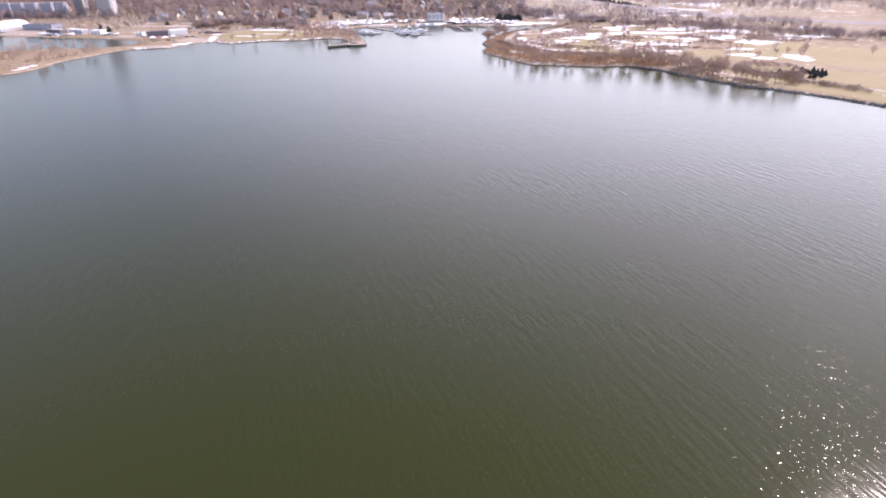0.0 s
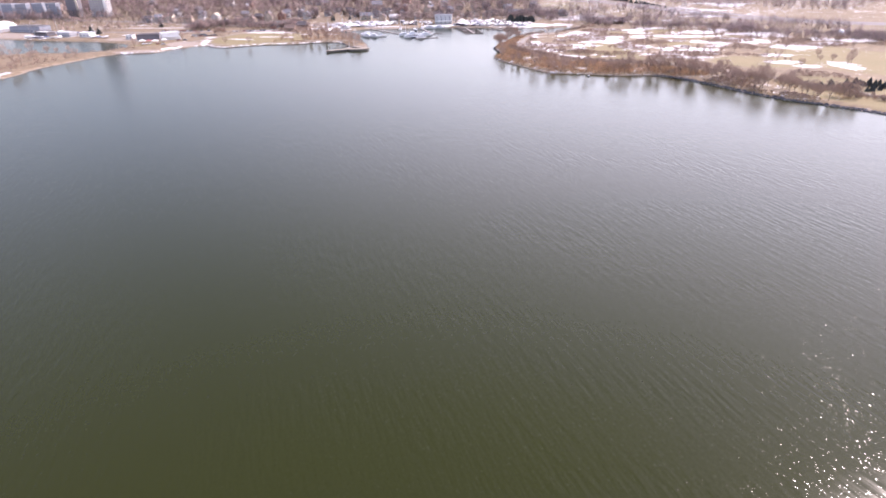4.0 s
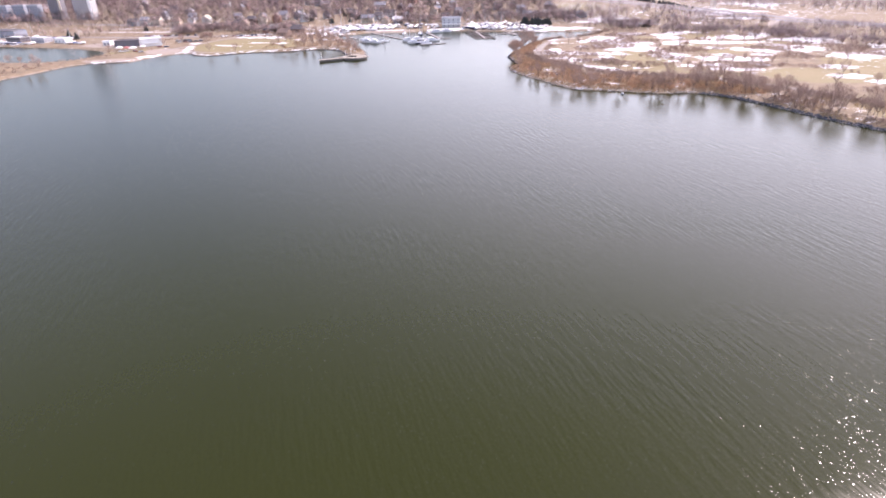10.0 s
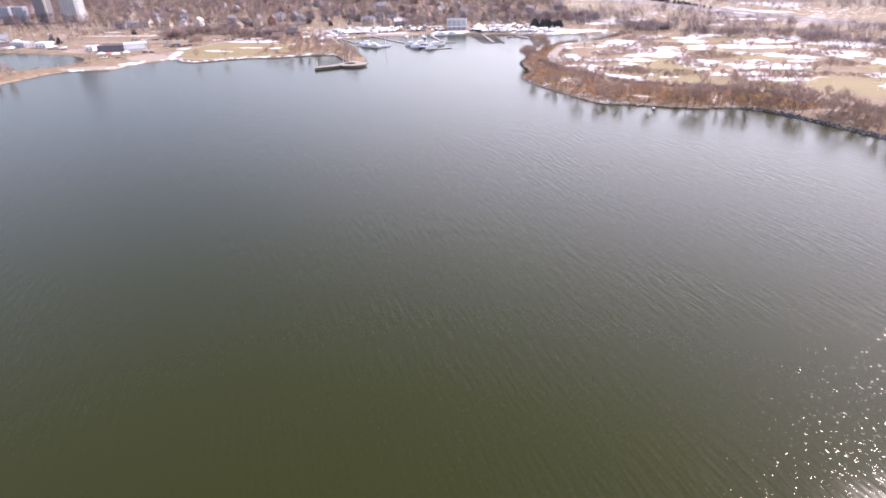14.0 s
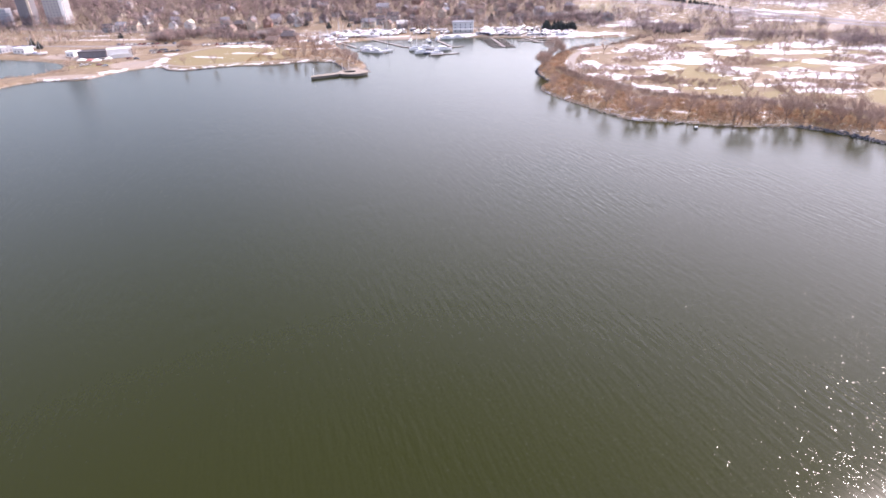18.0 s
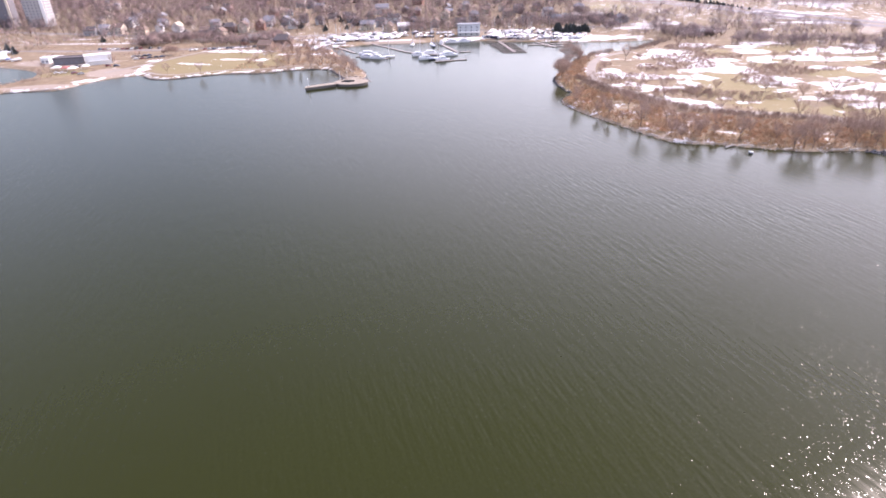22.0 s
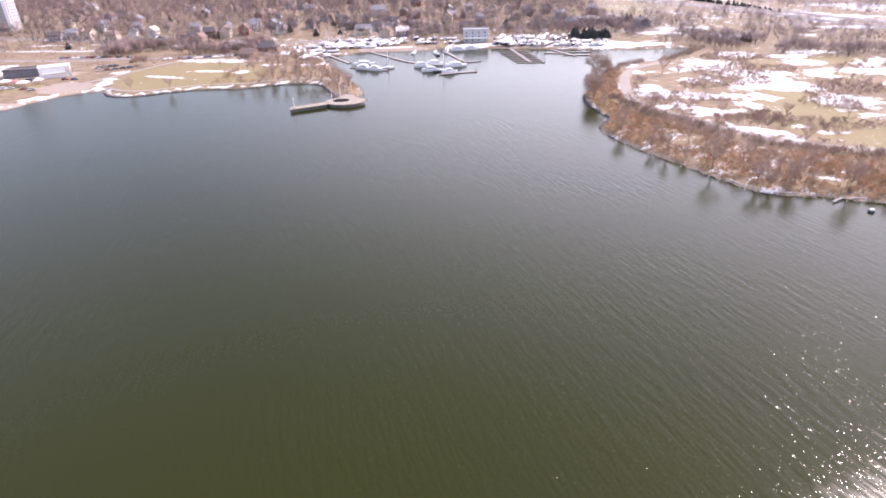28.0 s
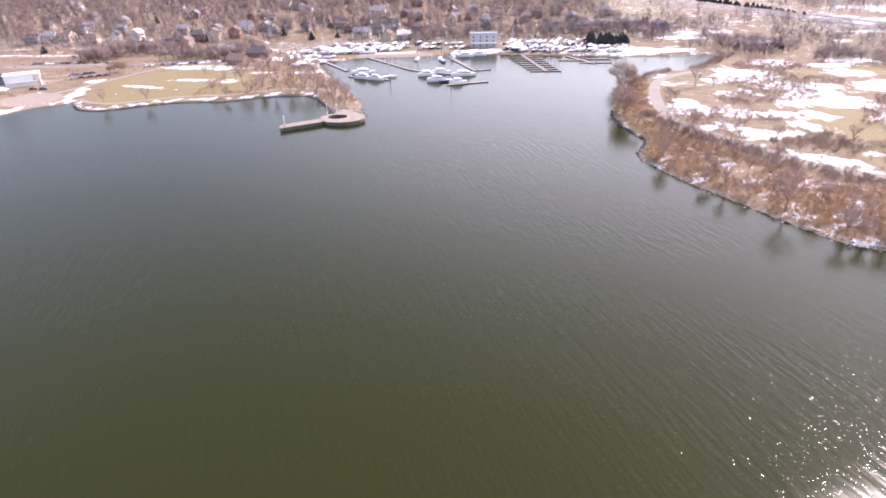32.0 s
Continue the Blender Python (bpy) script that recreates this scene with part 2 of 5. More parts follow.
def water_material():
    m = bpy.data.materials.new("lake_water")
    m.use_nodes = True
    nt = m.node_tree
    L, N = nt.links, nt.nodes
    N.remove(N["Principled BSDF"])
    # olive body colour under a finely ruffled, reflecting surface
    body, gloss, edge = N.new("ShaderNodeBsdfDiffuse"), N.new("ShaderNodeBsdfAnisotropic"), N.new("ShaderNodeFresnel")
    gloss.distribution = "BECKMANN"
    gloss.inputs["Roughness"].default_value = 0.2
    edge.inputs["IOR"].default_value = 1.333
    b = N.new("ShaderNodeMixShader")
    # steep wave faces thin out the mirror at grazing sight
    part1, part2 = N.new("ShaderNodeMath"), N.new("ShaderNodeMath")
    part1.operation, part2.operation = "MULTIPLY_ADD", "MULTIPLY"
    L.new(edge.outputs[0], part1.inputs[0])
    part1.inputs[1].default_value, part1.inputs[2].default_value = -0.45, 1.0
    L.new(edge.outputs[0], part2.inputs[0])
    L.new(part1.outputs[0], part2.inputs[1])
    L.new(part2.outputs[0], b.inputs[0])
    L.new(body.outputs[0], b.inputs[1])
    L.new(gloss.outputs[0], b.inputs[2])
    glint = N.new("ShaderNodeBsdfPrincipled")
    glint.inputs["Roughness"].default_value = 0.085
    glint.inputs["IOR"].default_value = 1.333
    tc = N.new("ShaderNodeTexCoord")
    tone = N.new("ShaderNodeTexNoise")
    tone.inputs["Scale"].default_value, tone.inputs["Detail"].default_value = 0.012, 3
    L.new(tc.outputs["Object"], tone.inputs["Vector"])
    mx = N.new("ShaderNodeMix")
    mx.data_type = "RGBA"
    mx.inputs["A"].default_value = (0.0168, 0.0200, 0.0013, 1)
    mx.inputs["B"].default_value = (0.0186, 0.0220, 0.0016, 1)
    L.new(tone.outputs["Fac"], mx.inputs["Factor"])
    L.new(mx.outputs["Result"], body.inputs["Color"])
    L.new(mx.outputs["Result"], glint.inputs["Base Color"])

    def ripples(turn, sx, sy, scale, detail, out="Fac"):
        first, mp = N.new("ShaderNodeMapping"), N.new("ShaderNodeMapping")
        first.inputs["Rotation"].default_value = (0, 0, radians(turn))
        mp.inputs["Scale"].default_value = (sx, sy, 1)
        L.new(tc.outputs["Object"], first.inputs["Vector"])
        L.new(first.outputs[0], mp.inputs["Vector"])
        n = N.new("ShaderNodeTexNoise")
        n.inputs["Scale"].default_value, n.inputs["Detail"].default_value = scale, detail
        L.new(mp.outputs[0], n.inputs["Vector"])
        return n.outputs[out]

    def vec(op, a, c, d=None):
        x = N.new("ShaderNodeVectorMath")
        x.operation = op
        for i, v in enumerate((a, c, d)):
            if v is None:
                continue
            if isinstance(v, tuple):
                x.inputs[i].default_value = v
            else:
                L.new(v, x.inputs[i])
        return x.outputs[0]

    # cat's-paw facets: mostly gentle slopes, here and there a steep one that can catch the sun
    facet = vec("SUBTRACT", ripples(WIND, 0.8, 1.0, FACET, 0.4, "Color"), (0.5, 0.5, 0.5))
    cube = vec("MULTIPLY", vec("MULTIPLY", facet, facet), facet)
    slope = vec("ADD", vec("MULTIPLY", facet, (GENTLE, GENTLE, 0)), vec("MULTIPLY", cube, (STEEP, STEEP, 0)))
    tilt = vec("NORMALIZE", vec("ADD", slope, (0, 0, 1)), None)

    # long-crested wind waves in patches
    big, gust = ripples(WIND, 0.22, 1.0, 0.70, 1.5), ripples(20, 0.4, 1, 0.035, 3)
    amp = N.new("ShaderNodeMapRange")
    amp.inputs["From Min"].default_value, amp.inputs["From Max"].default_value = 0.35, 0.7
    amp.inputs["To Min"].default_value, amp.inputs["To Max"].default_value = 0.10, 1.0
    L.new(gust, amp.inputs["Value"])
    for shaders, base in (((gloss, edge), None), ((glint,), tilt)):
        bp = N.new("ShaderNodeBump")
        bp.inputs["Distance"].default_value = 0.135
        L.new(amp.outputs[0], bp.inputs["Strength"])
        L.new(big, bp.inputs["Height"])
        if base:
            L.new(base, bp.inputs["Normal"])
        for shader in shaders:
            L.new(bp.outputs[0], shader.inputs["Normal"])
    # most of the surface is finely ruffled, a share of it glassy facets
    share = N.new("ShaderNodeMixShader")
    share.inputs[0].default_value = GLASSY
    L.new(b.outputs[0], share.inputs[1])
    L.new(glint.outputs[0], share.inputs[2])
    L.new(share.outputs[0], N["Material Output"].inputs["Surface"])
    return m


FACET, GENTLE, STEEP, GLASSY = 2.2, 0.24, 7.0, 0.12
WIND = 72.0
M["ground"] = ground_material()
M["water"] = water_material()


# ---------------------------------------------------------------- mesh tools
class Geo:
    """Collects vertices and faces, then becomes one mesh."""

    def __init__(self):
        self.v, self.f = [], []

    def add(self, verts, faces):
        k = len(self.v)
        self.v += [tuple(p) for p in verts]
        self.f += [tuple(i + k for i in q) for q in faces]
        return self

    def box(self, x, y, z, sx, sy, sz, turn=0.0, taper=1.0):
        """A box that stands on z, with its middle at x, y."""
        c, s = math.cos(radians(turn)), math.sin(radians(turn))
        pts = []
        for zz, k in ((0, 1.0), (sz, taper)):
            for ax, ay in ((-1, -1), (1, -1), (1, 1), (-1, 1)):
                px, py = ax * sx / 2 * k, ay * sy / 2 * k
                pts.append((x + px * c - py * s, y + px * s + py * c, z + zz))
        return self.add(pts, [(3, 2, 1, 0), (4, 5, 6, 7), (0, 1, 5, 4), (1, 2, 6, 5), (2, 3, 7, 6), (3, 0, 4, 7)])

    def tube(self, a, b, r0, r1, n=6):
        a, b = Vector(a), Vector(b)
        d = (b - a).normalized()
        u = d.orthogonal().normalized()
        w = d.cross(u)
        pts = []
        for p, r in ((a, r0), (b, r1)):
            for i in range(n):
                t = 2 * math.pi * i / n
                pts.append(p + (u * math.cos(t) + w * math.sin(t)) * r)
        faces = [(i, (i + 1) % n, n + (i + 1) % n, n + i) for i in range(n)]
        return self.add(pts, faces + [tuple(range(n - 1, -1, -1)), tuple(range(n, 2 * n))])

    def extrude(self, outline, z0, z1):
        n = len(outline)
        pts = [(x, y, z0) for x, y in outline] + [(x, y, z1) for x, y in outline]
        return self.add(pts, [tuple(range(n - 1, -1, -1)), tuple(range(n, 2 * n))] + [(i, (i + 1) % n, n + (i + 1) % n, n + i) for i in range(n)])

    def mesh(self, name, material):
        me = bpy.data.meshes.new(name)
        me.from_pydata(self.v, [], self.f)
        me.materials.append(material)
        me.update()
        return me


def array_mesh(name, verts, tris, material):
    """A mesh from numpy arrays of vertices and triangles."""
    me = bpy.data.meshes.new(name)
    verts, tris = np.asarray(verts, np.float32), np.asarray(tris, np.int32)
    me.vertices.add(len(verts))
    me.vertices.foreach_set("co", verts.ravel())
    me.loops.add(tris.size)
    me.loops.foreach_set("vertex_index", tris.ravel())
    me.polygons.add(len(tris))
    me.polygons.foreach_set("loop_start", np.arange(0, tris.size, tris.shape[1], dtype=np.int32))
    me.update(calc_edges=True)
    me.materials.append(material)
    return me


def part(name, geo, material, parent, label="", at=None):
    """One mesh object under a thing or a part; geo is a Geo or a mesh to share."""
    me = geo.mesh(name, material) if isinstance(geo, Geo) else geo
    ob = new(name, me)
    ob.parent = parent
    if at is not None:
        ob.matrix_basis = at
    return tagged(ob, label)


def thing(name, label, category, m, group="", kind=""):
    ob = new(name)
    ob.matrix_basis = m
    return tagged(ob, label, category, group, kind)


# ---------------------------------------------------------------- lie of the land
WEST_SHORE = [(-440, 300), (-350, 425), (-322, 468), (-322, 515), (-313, 548), (-306, 575), (-296, 586), (-280, 588), (-265, 592),
              (-258, 612), (-249, 627), (-236, 635), (-229, 629), (-221, 620), (-207, 617), (-191, 625), (-173, 631), (-150, 630),
              (-137, 636), (-120, 640), (-104, 636), (-96, 622), (-90, 609), (-85, 596)]
MARINA_SHORE = [(-75, 596), (-74, 610), (-79, 630), (-90, 655), (-103, 690), (-116, 722), (-119, 744), (-106, 745), (-96, 756), (-80, 757), (-60, 755),
                (-45, 757), (-32, 764), (-12, 764), (10, 758), (25, 752), (45, 748), (70, 742), (95, 735), (122, 733), (150, 738)]
ISLAND_SHORE = [(150, 726), (134, 705), (114, 685), (98, 680), (82, 667), (66, 645), (54, 616), (45, 592), (42, 574), (45, 553), (46, 544),
                (38, 528), (41, 514), (47, 498), (55, 482), (63, 466), (72, 453), (88, 449), (104, 442), (120, 438), (137, 437),
                (148, 426), (157, 411), (165, 394), (181, 362), (196, 346), (214, 324), (233, 294), (275, 235), (340, 140), (430, 0)]
OPEN_WATER = [(560, -500), (560, -1500), (-1500, -1500), (-1500, -200), (-700, 60)]
LAGOON = [(-900, 860), (-640, 790), (-526, 738), (-447, 708), (-375, 686), (-337, 668), (-318, 650), (-312, 628), (-320, 606),
          (-348, 596), (-385, 602), (-430, 578), (-520, 540), (-900, 520)]


def rounded(pts, n=4, closed=False):
    """A Catmull-Rom line through the points."""
    out = []
    k = len(pts)
    for i in range(k if closed else k - 1):
        p = [Vector(pts[j % k] if closed else pts[min(max(j, 0), k - 1)]) for j in (i - 1, i, i + 1, i + 2)]
        for s in range(n):
            t = s / n
            out.append(tuple(0.5 * (2 * p[1] + (p[2] - p[0]) * t + (2 * p[0] - 5 * p[1] + 4 * p[2] - p[3]) * t * t
                                    + (3 * p[1] - p[0] - 3 * p[2] + p[3]) * t ** 3)))
    if not closed:
        out.append(tuple(pts[-1]))
    return out


BAY = rounded(WEST_SHORE) + rounded(MARINA_SHORE) + rounded(ISLAND_SHORE) + OPEN_WATER
LAGOON = rounded(LAGOON, 4, True)


def inside_by(x, y, poly):
    """Metres inside the polygon (positive) or outside of it (negative)."""
    x, y = np.asarray(x, float), np.asarray(y, float)
    best, odd = np.full(x.shape, 1e12), np.zeros(x.shape, bool)
    for (ax, ay), (bx, by) in zip(poly, poly[1:] + poly[:1]):
        dx, dy = bx - ax, by - ay
        t = np.clip(((x - ax) * dx + (y - ay) * dy) / (dx * dx + dy * dy + 1e-9), 0, 1)
        best = np.minimum(best, (x - ax - t * dx) ** 2 + (y - ay - t * dy) ** 2)
        if ay != by:
            odd ^= ((ay > y) != (by > y)) & (x < dx * (y - ay) / (by - ay) + ax)
    return np.where(odd, 1, -1) * np.sqrt(best)


def ease(v, lo, hi):
    t = np.clip((v - lo) / (hi - lo), 0, 1)
    return t * t * (3 - 2 * t)


def shore_distance(x, y):
    """Metres from the water: positive on land."""
    return -np.maximum(inside_by(x, y, BAY), inside_by(x, y, LAGOON))


def height(x, y, d=None):
    x, y = np.asarray(x, float), np.asarray(y, float)
    d = shore_distance(x, y) if d is None else d
    land = 0.25 + 1.1 * ease(d, 0, 5) + 0.9 * ease(d, 5, 45) + 4.5 * ease(y + 0.15 * np.abs(x), 800, 1000)
    land = land + 0.35 * np.sin(x * 0.055 + 1.3) * np.sin(y * 0.047) * ease(d, 8, 30)
    return np.where(d > 0, land, np.maximum(-2.5, 0.25 + 0.6 * d))


def ground_at(x, y):
    return float(height(np.array([x]), np.array([y]))[0])


def rel(x, y, rows):
    """1 inside, falling to 0 outside of soft ellipses: middle x, y, half sizes, turn in degrees."""
    best = np.zeros(x.shape)
    for cx, cy, rx, ry, a in rows:
        c, s = math.cos(radians(a)), math.sin(radians(a))
        u, w = ((x - cx) * c + (y - cy) * s) / rx, (-(x - cx) * s + (y - cy) * c) / ry
        best = np.maximum(best, np.clip(1.62 - np.sqrt(u * u + w * w), 0, 1))
    return best


# ---------------------------------------------------------------- ground and water
SNOW_MEADOW = [(133, 656, 17.3, 20.0, -7), (167, 690, 13.5, 14.1, -8), (113, 644, 5.3, 7.7, -7), (195, 676, 16.9, 6.8, -8), (214, 688, 18.9, 8.4, -8),
               (190, 653, 12.1, 12.2, -8), (181, 616, 7.3, 11.5, -7), (147, 624, 20.3, 8.6, -7), (145, 604, 15.3, 10.3, -6), (143, 589, 10.9, 11.7, -6),
               (155, 584, 9.5, 7.0, -6), (127, 591, 7.4, 7.0, -6), (107, 611, 4.0, 7.6, -6), (118, 613, 2.9, 9.2, -6), (80, 595, 5.6, 9.0, -6),
               (82, 581, 11.6, 6.2, -6), (72, 589, 3.0, 6.5, -6), (103, 570, 17.4, 5.0, -5)]
SNOW_NEAR = [(95, 578, 7.2, 4.1, -6), (125, 567, 5.0, 10.1, -5), (113, 550, 4.7, 8.8, -5), (103, 543, 4.2, 5.0, -5), (107, 556, 1.7, 4.5, -5),
             (90, 543, 9.2, 8.1, -5), (88, 551, 3.0, 5.1, -5), (83, 560, 3.1, 7.2, -5), (74, 555, 5.8, 4.3, -5), (59, 560, 2.0, 3.5, -5), (66, 604, 0.9, 18.8, -6),
             (90, 662, 4.7, 6.6, -7), (85, 641, 3.5, 7.4, -7), (93, 515, 6.7, 4.6, -4), (100, 509, 8.1, 4.5, -4), (106, 501, 4.9, 4.8, -4), (90, 523, 2.7, 3.5, -4),
             (119, 607, 3.1, 5.1, -6), (132, 666, 4.3, 17.5, -8)]
SNOW_SCRUB = [(48, 521, 5.1, 3.2, -4), (40, 515, 2.3, 3.7, -4), (36, 521, 1.6, 3.2, -4), (63, 511, 4.1, 3.0, -4), (65, 473, 4.0, 2.2, -3), (67, 469, 3.0, 2.1, -3),
              (74, 463, 4.6, 2.0, -3), (65, 497, 3.8, 2.2, -4), (50, 499, 3.2, 2.1, -4), (74, 453, 3.4, 1.8, -3), (80, 490, 4.2, 2.1, -4), (60, 521, 3.5, 2.6, -4)]
SNOW_EAST = [(249, 649, 20.3, 14.3, -10), (273, 662, 9.8, 15.2, -11), (222, 620, 38.6, 10.0, -9), (223, 645, 8.2, 9.7, -10), (254, 597, 13.1, 7.0, -9),
             (205, 588, 8.5, 6.4, -9), (221, 577, 8.8, 10.4, -8), (234, 566, 9.1, 10.0, -8), (199, 553, 6.6, 7.3, -8), (182, 542, 8.8, 8.5, -7),
             (202, 533, 14.7, 10.0, -7), (157, 512, 6.0, 5.7, -7), (176, 510, 10.2, 7.2, -7), (181, 494, 15.8, 6.7, -6), (204, 511, 6.6, 6.0, -7),
             (162, 461, 4.6, 5.3, -5), (274, 626, 10.4, 8.0, -10), (181, 531, 8.5, 4.8, -7), (224, 549, 7.3, 5.5, -8)]
SNOW_FIELD = [(160, 556, 13.3, 14.6, -7), (154, 531, 4.9, 4.2, -6), (117, 517, 3.9, 3.6, -5), (125, 508, 6.2, 3.4, -5), (152, 595, 11.1, 7.5, -8),
              (268, 448, 9.3, 15.9, -6), (242, 446, 8.7, 6.6, -6), (235, 466, 11.3, 9.5, -6), (349, 564, 14.6, 11.2, -9), (317, 552, 12.4, 10.5, -8),
              (283, 539, 18.3, 19.5, -8), (267, 577, 17.6, 18.3, -9), (297, 618, 21.1, 21.3, -9), (328, 578, 10.8, 11.5, -9), (248, 498, 11.3, 8.2, -7)]
SNOW_FAR = [(311, 841, 13.1, 17.5, -16), (310, 800, 30.4, 9.2, -15), (393, 918, 23.4, 32.0, -19), (256, 765, 5.8, 7.9, -13),
            (192, 823, 10.1, 9.2, -14), (163, 823, 10.2, 12.0, -14), (100, 750, 42, 13, -4), (319, 880, 22, 12, -20), (387, 939, 45, 20, -20), (340, 856, 24, 8, -20), (150, 800, 22, 8, -10), (200, 770, 16, 9, -10)]
SNOW_WEST = [(-192, 722, 32, 7.5, -5), (-186, 680, 13, 3.5, -3), (-207, 664, 19, 2.6, -20), (-241, 655, 4, 17, 12), (-246, 684, 7, 5, 0),
             (-262, 614, 8, 2.5, 60), (-162, 676, 7, 6, 0), (-122, 700, 9, 6, 0), (-150, 700, 8, 5, 20), (-318, 700, 12, 5, 0),
             (-352, 722, 10, 6, 0), (-400, 612, 18, 4, 20), (-330, 480, 4, 14, 0), (-70, 768, 24, 3.5, 0), (-3, 768, 22, 8, 0), (-450, 720, 20, 5, -20), (-185, 792, 26, 9, 0), (-150, 748, 16, 7, 0), (-142, 778, 14, 6, 0), (-210, 745, 18, 5, 0),
             (-110, 706, 8, 4, 60), (-345, 791, 55, 1.8, -4), (-340, 818, 60, 1.6, -4)]
FIELD_GREEN = [(-190, 670, 44, 42, -8), (-290, 640, 16, 10, 0), (134, 540, 15, 40, -5), (50, 568, 6, 25, -5), (167, 653, 9, 14, -7),
               (100, 538, 9, 4, -5), (170, 965, 28, 40, -14), (130, 535, 20, 34, -7), (135, 503, 12, 20, -6), (217, 658, 20, 15, -10),
               (203, 572, 17, 13, -8), (163, 484, 16, 13, -6), (281, 493, 34, 52, -7), (157, 448, 14, 15, -6), (262, 328, 36, 90, 35),
               (228, 352, 20, 40, 40), (320, 440, 90, 50, -45), (225, 470, 32, 24, -7), (185, 610, 14, 12, -8), (250, 600, 18, 20, -8)]
SANDY = [(-70, 762, 26, 7, 0), (-258, 640, 14, 14, 0), (-280, 596, 22, 6, 8), (45, 752, 40, 2, -8),
         (-310, 745, 60, 6, -4), (-350, 790, 90, 5, -4), (-380, 858, 90, 6, -4), (-480, 745, 60, 18, -15), (-320, 690, 40, 14, -8), (300, 862, 8, 60, -28), (352, 775, 10, 60, -35)]


LAKE_PATH = [(114, 672), (97, 661), (85, 648), (75, 625), (68, 597), (65, 574), (68, 557), (73, 544), (79, 531), (86, 514), (97, 500), (113, 491),
             (135, 482), (165, 462), (190, 430), (212, 392), (232, 352), (262, 306), (300, 250)]


def shoreward(x, y):
    """Metres from the lakeside path: positive on its water side."""
    x, y = np.asarray(x, float), np.asarray(y, float)
    best, side = np.full(x.shape, 1e12), np.ones(x.shape)
    for (ax, ay), (bx, by) in zip(LAKE_PATH, LAKE_PATH[1:]):
        dx, dy = bx - ax, by - ay
        t = np.clip(((x - ax) * dx + (y - ay) * dy) / (dx * dx + dy * dy), 0, 1)
        q = (x - ax - t * dx) ** 2 + (y - ay - t * dy) ** 2
        near = q < best
        best = np.where(near, q, best)
        side = np.where(near, np.sign(dy * (x - ax) - dx * (y - ay)), side)
    return side * np.sqrt(best)


def lines(lo, hi, step, far):
    """Grid lines that are close between lo and hi, and grow apart beyond."""
    mid = list(np.arange(lo, hi + 0.1, step))
    a, b, s = [], [], step
    left, right = lo, hi
    while right < far:
        s *= 1.12
        right, left = right + s, left - s
        a.append(left)
        b.append(right)
    return np.array(a[::-1] + mid + b)


gx, gy = lines(-345, 330, 3.0, 4300), lines(292, 800, 3.0, 4300)
GX, GY = np.meshgrid(gx, gy)
GD = shore_distance(GX, GY)
GZ = height(GX, GY, GD)
ny, nx = GX.shape
idx = np.arange(nx * ny).reshape(ny, nx)
quads = np.stack([idx[:-1, :-1], idx[:-1, 1:], idx[1:, 1:], idx[1:, :-1]], -1).reshape(-1, 4)
me = array_mesh("ground", np.stack([GX, GY, GZ], -1).reshape(-1, 3), quads, M["ground"])
me.polygons.foreach_set("use_smooth", np.ones(len(quads), bool))
east = ease(GX - 0.25 * (GY - 500), 0, 30)
snow = np.maximum.reduce([rel(GX, GY, r) for r in (SNOW_MEADOW, SNOW_NEAR, SNOW_SCRUB, SNOW_EAST, SNOW_FIELD, SNOW_FAR, SNOW_WEST)])
edge = np.where((GD > 1.2) & (GD < 4.0) & (GX < -100) & (GX > -300), np.where(GX > -238, 0.72, 0.55), 0.0) + np.where((GD > 0.5) & (GD < 4) & (GX > 30) & (GX < 140), 0.40, 0.0)
base_snow = 0.11 + 0.13 * east * ease(GY, 430, 520) + 0.04 * ease(GY, 760, 900) + 0.10 * east * ease(GY, 720, 820) + 0.17 * (1 - east) * ease(GY, 770, 800) * (1 - ease(GY, 880, 960)) + 0.16 * np.clip(rel(GX, GY, [(-150, 735, 36, 50, 0), (-440, 730, 70, 26, -15)]), 0, 1)
strip = np.where((GX > 30) & (GY > 350) & (GY < 600) & (GD > 1), 0.33 * ease(shoreward(GX, GY), 9, 13), 0)
snow = np.maximum.reduce([0.86 * snow, edge, base_snow, strip])
green = np.maximum(rel(GX, GY, FIELD_GREEN), 0.25)
sand = np.maximum(rel(GX, GY, SANDY), np.where((GD > -3) & (GD < 3.0) & ~((GX > -125) & (GX < 110) & (GY > 690)), 0.50, 0.12))
zone = me.attributes.new("zones", "FLOAT_COLOR", "POINT")
zone.data.foreach_set("color", np.stack([snow, green, sand, np.ones_like(snow)], -1).astype(np.float32).ravel())
tagged(new("ground", me), "brown winter ground with dry grass and melting snow patches", "ground", kind="structure")

wg = Geo().add([(-4300, -4300, 0), (4300, -4300, 0), (4300, 4300, 0), (-4300, 4300, 0)], [(0, 1, 2, 3)])
tagged(new("water", wg.mesh("water", M["water"])), "olive-green lake water with small wind ripples", "water", kind="structure")


def ribbon(name, pts, width, material, label, category, lift=0.07, n=6):
    """A road or path that lies on the ground."""
    line = np.array(rounded(pts, n))
    d = np.gradient(line, axis=0)
    d /= np.linalg.norm(d, axis=1)[:, None]
    side = np.stack([-d[:, 1], d[:, 0]], -1) * width / 2
    rows = [line + side * k for k in (1, 0.5, 0, -0.5, -1)]
    v = []
    for i in range(len(line)):
        zs = [float(h) for h in height(np.array([r[i][0] for r in rows]), np.array([r[i][1] for r in rows]))]
        v += [(r[i][0], r[i][1], z + lift) for r, z in zip(rows, zs)]
    f = [(i * 5 + j, i * 5 + j + 1, i * 5 + j + 6, i * 5 + j + 5) for i in range(len(line) - 1) for j in range(4)]
    return tagged(new(name, Geo().add(v, f).mesh(name, material)), label, category, kind="structure")


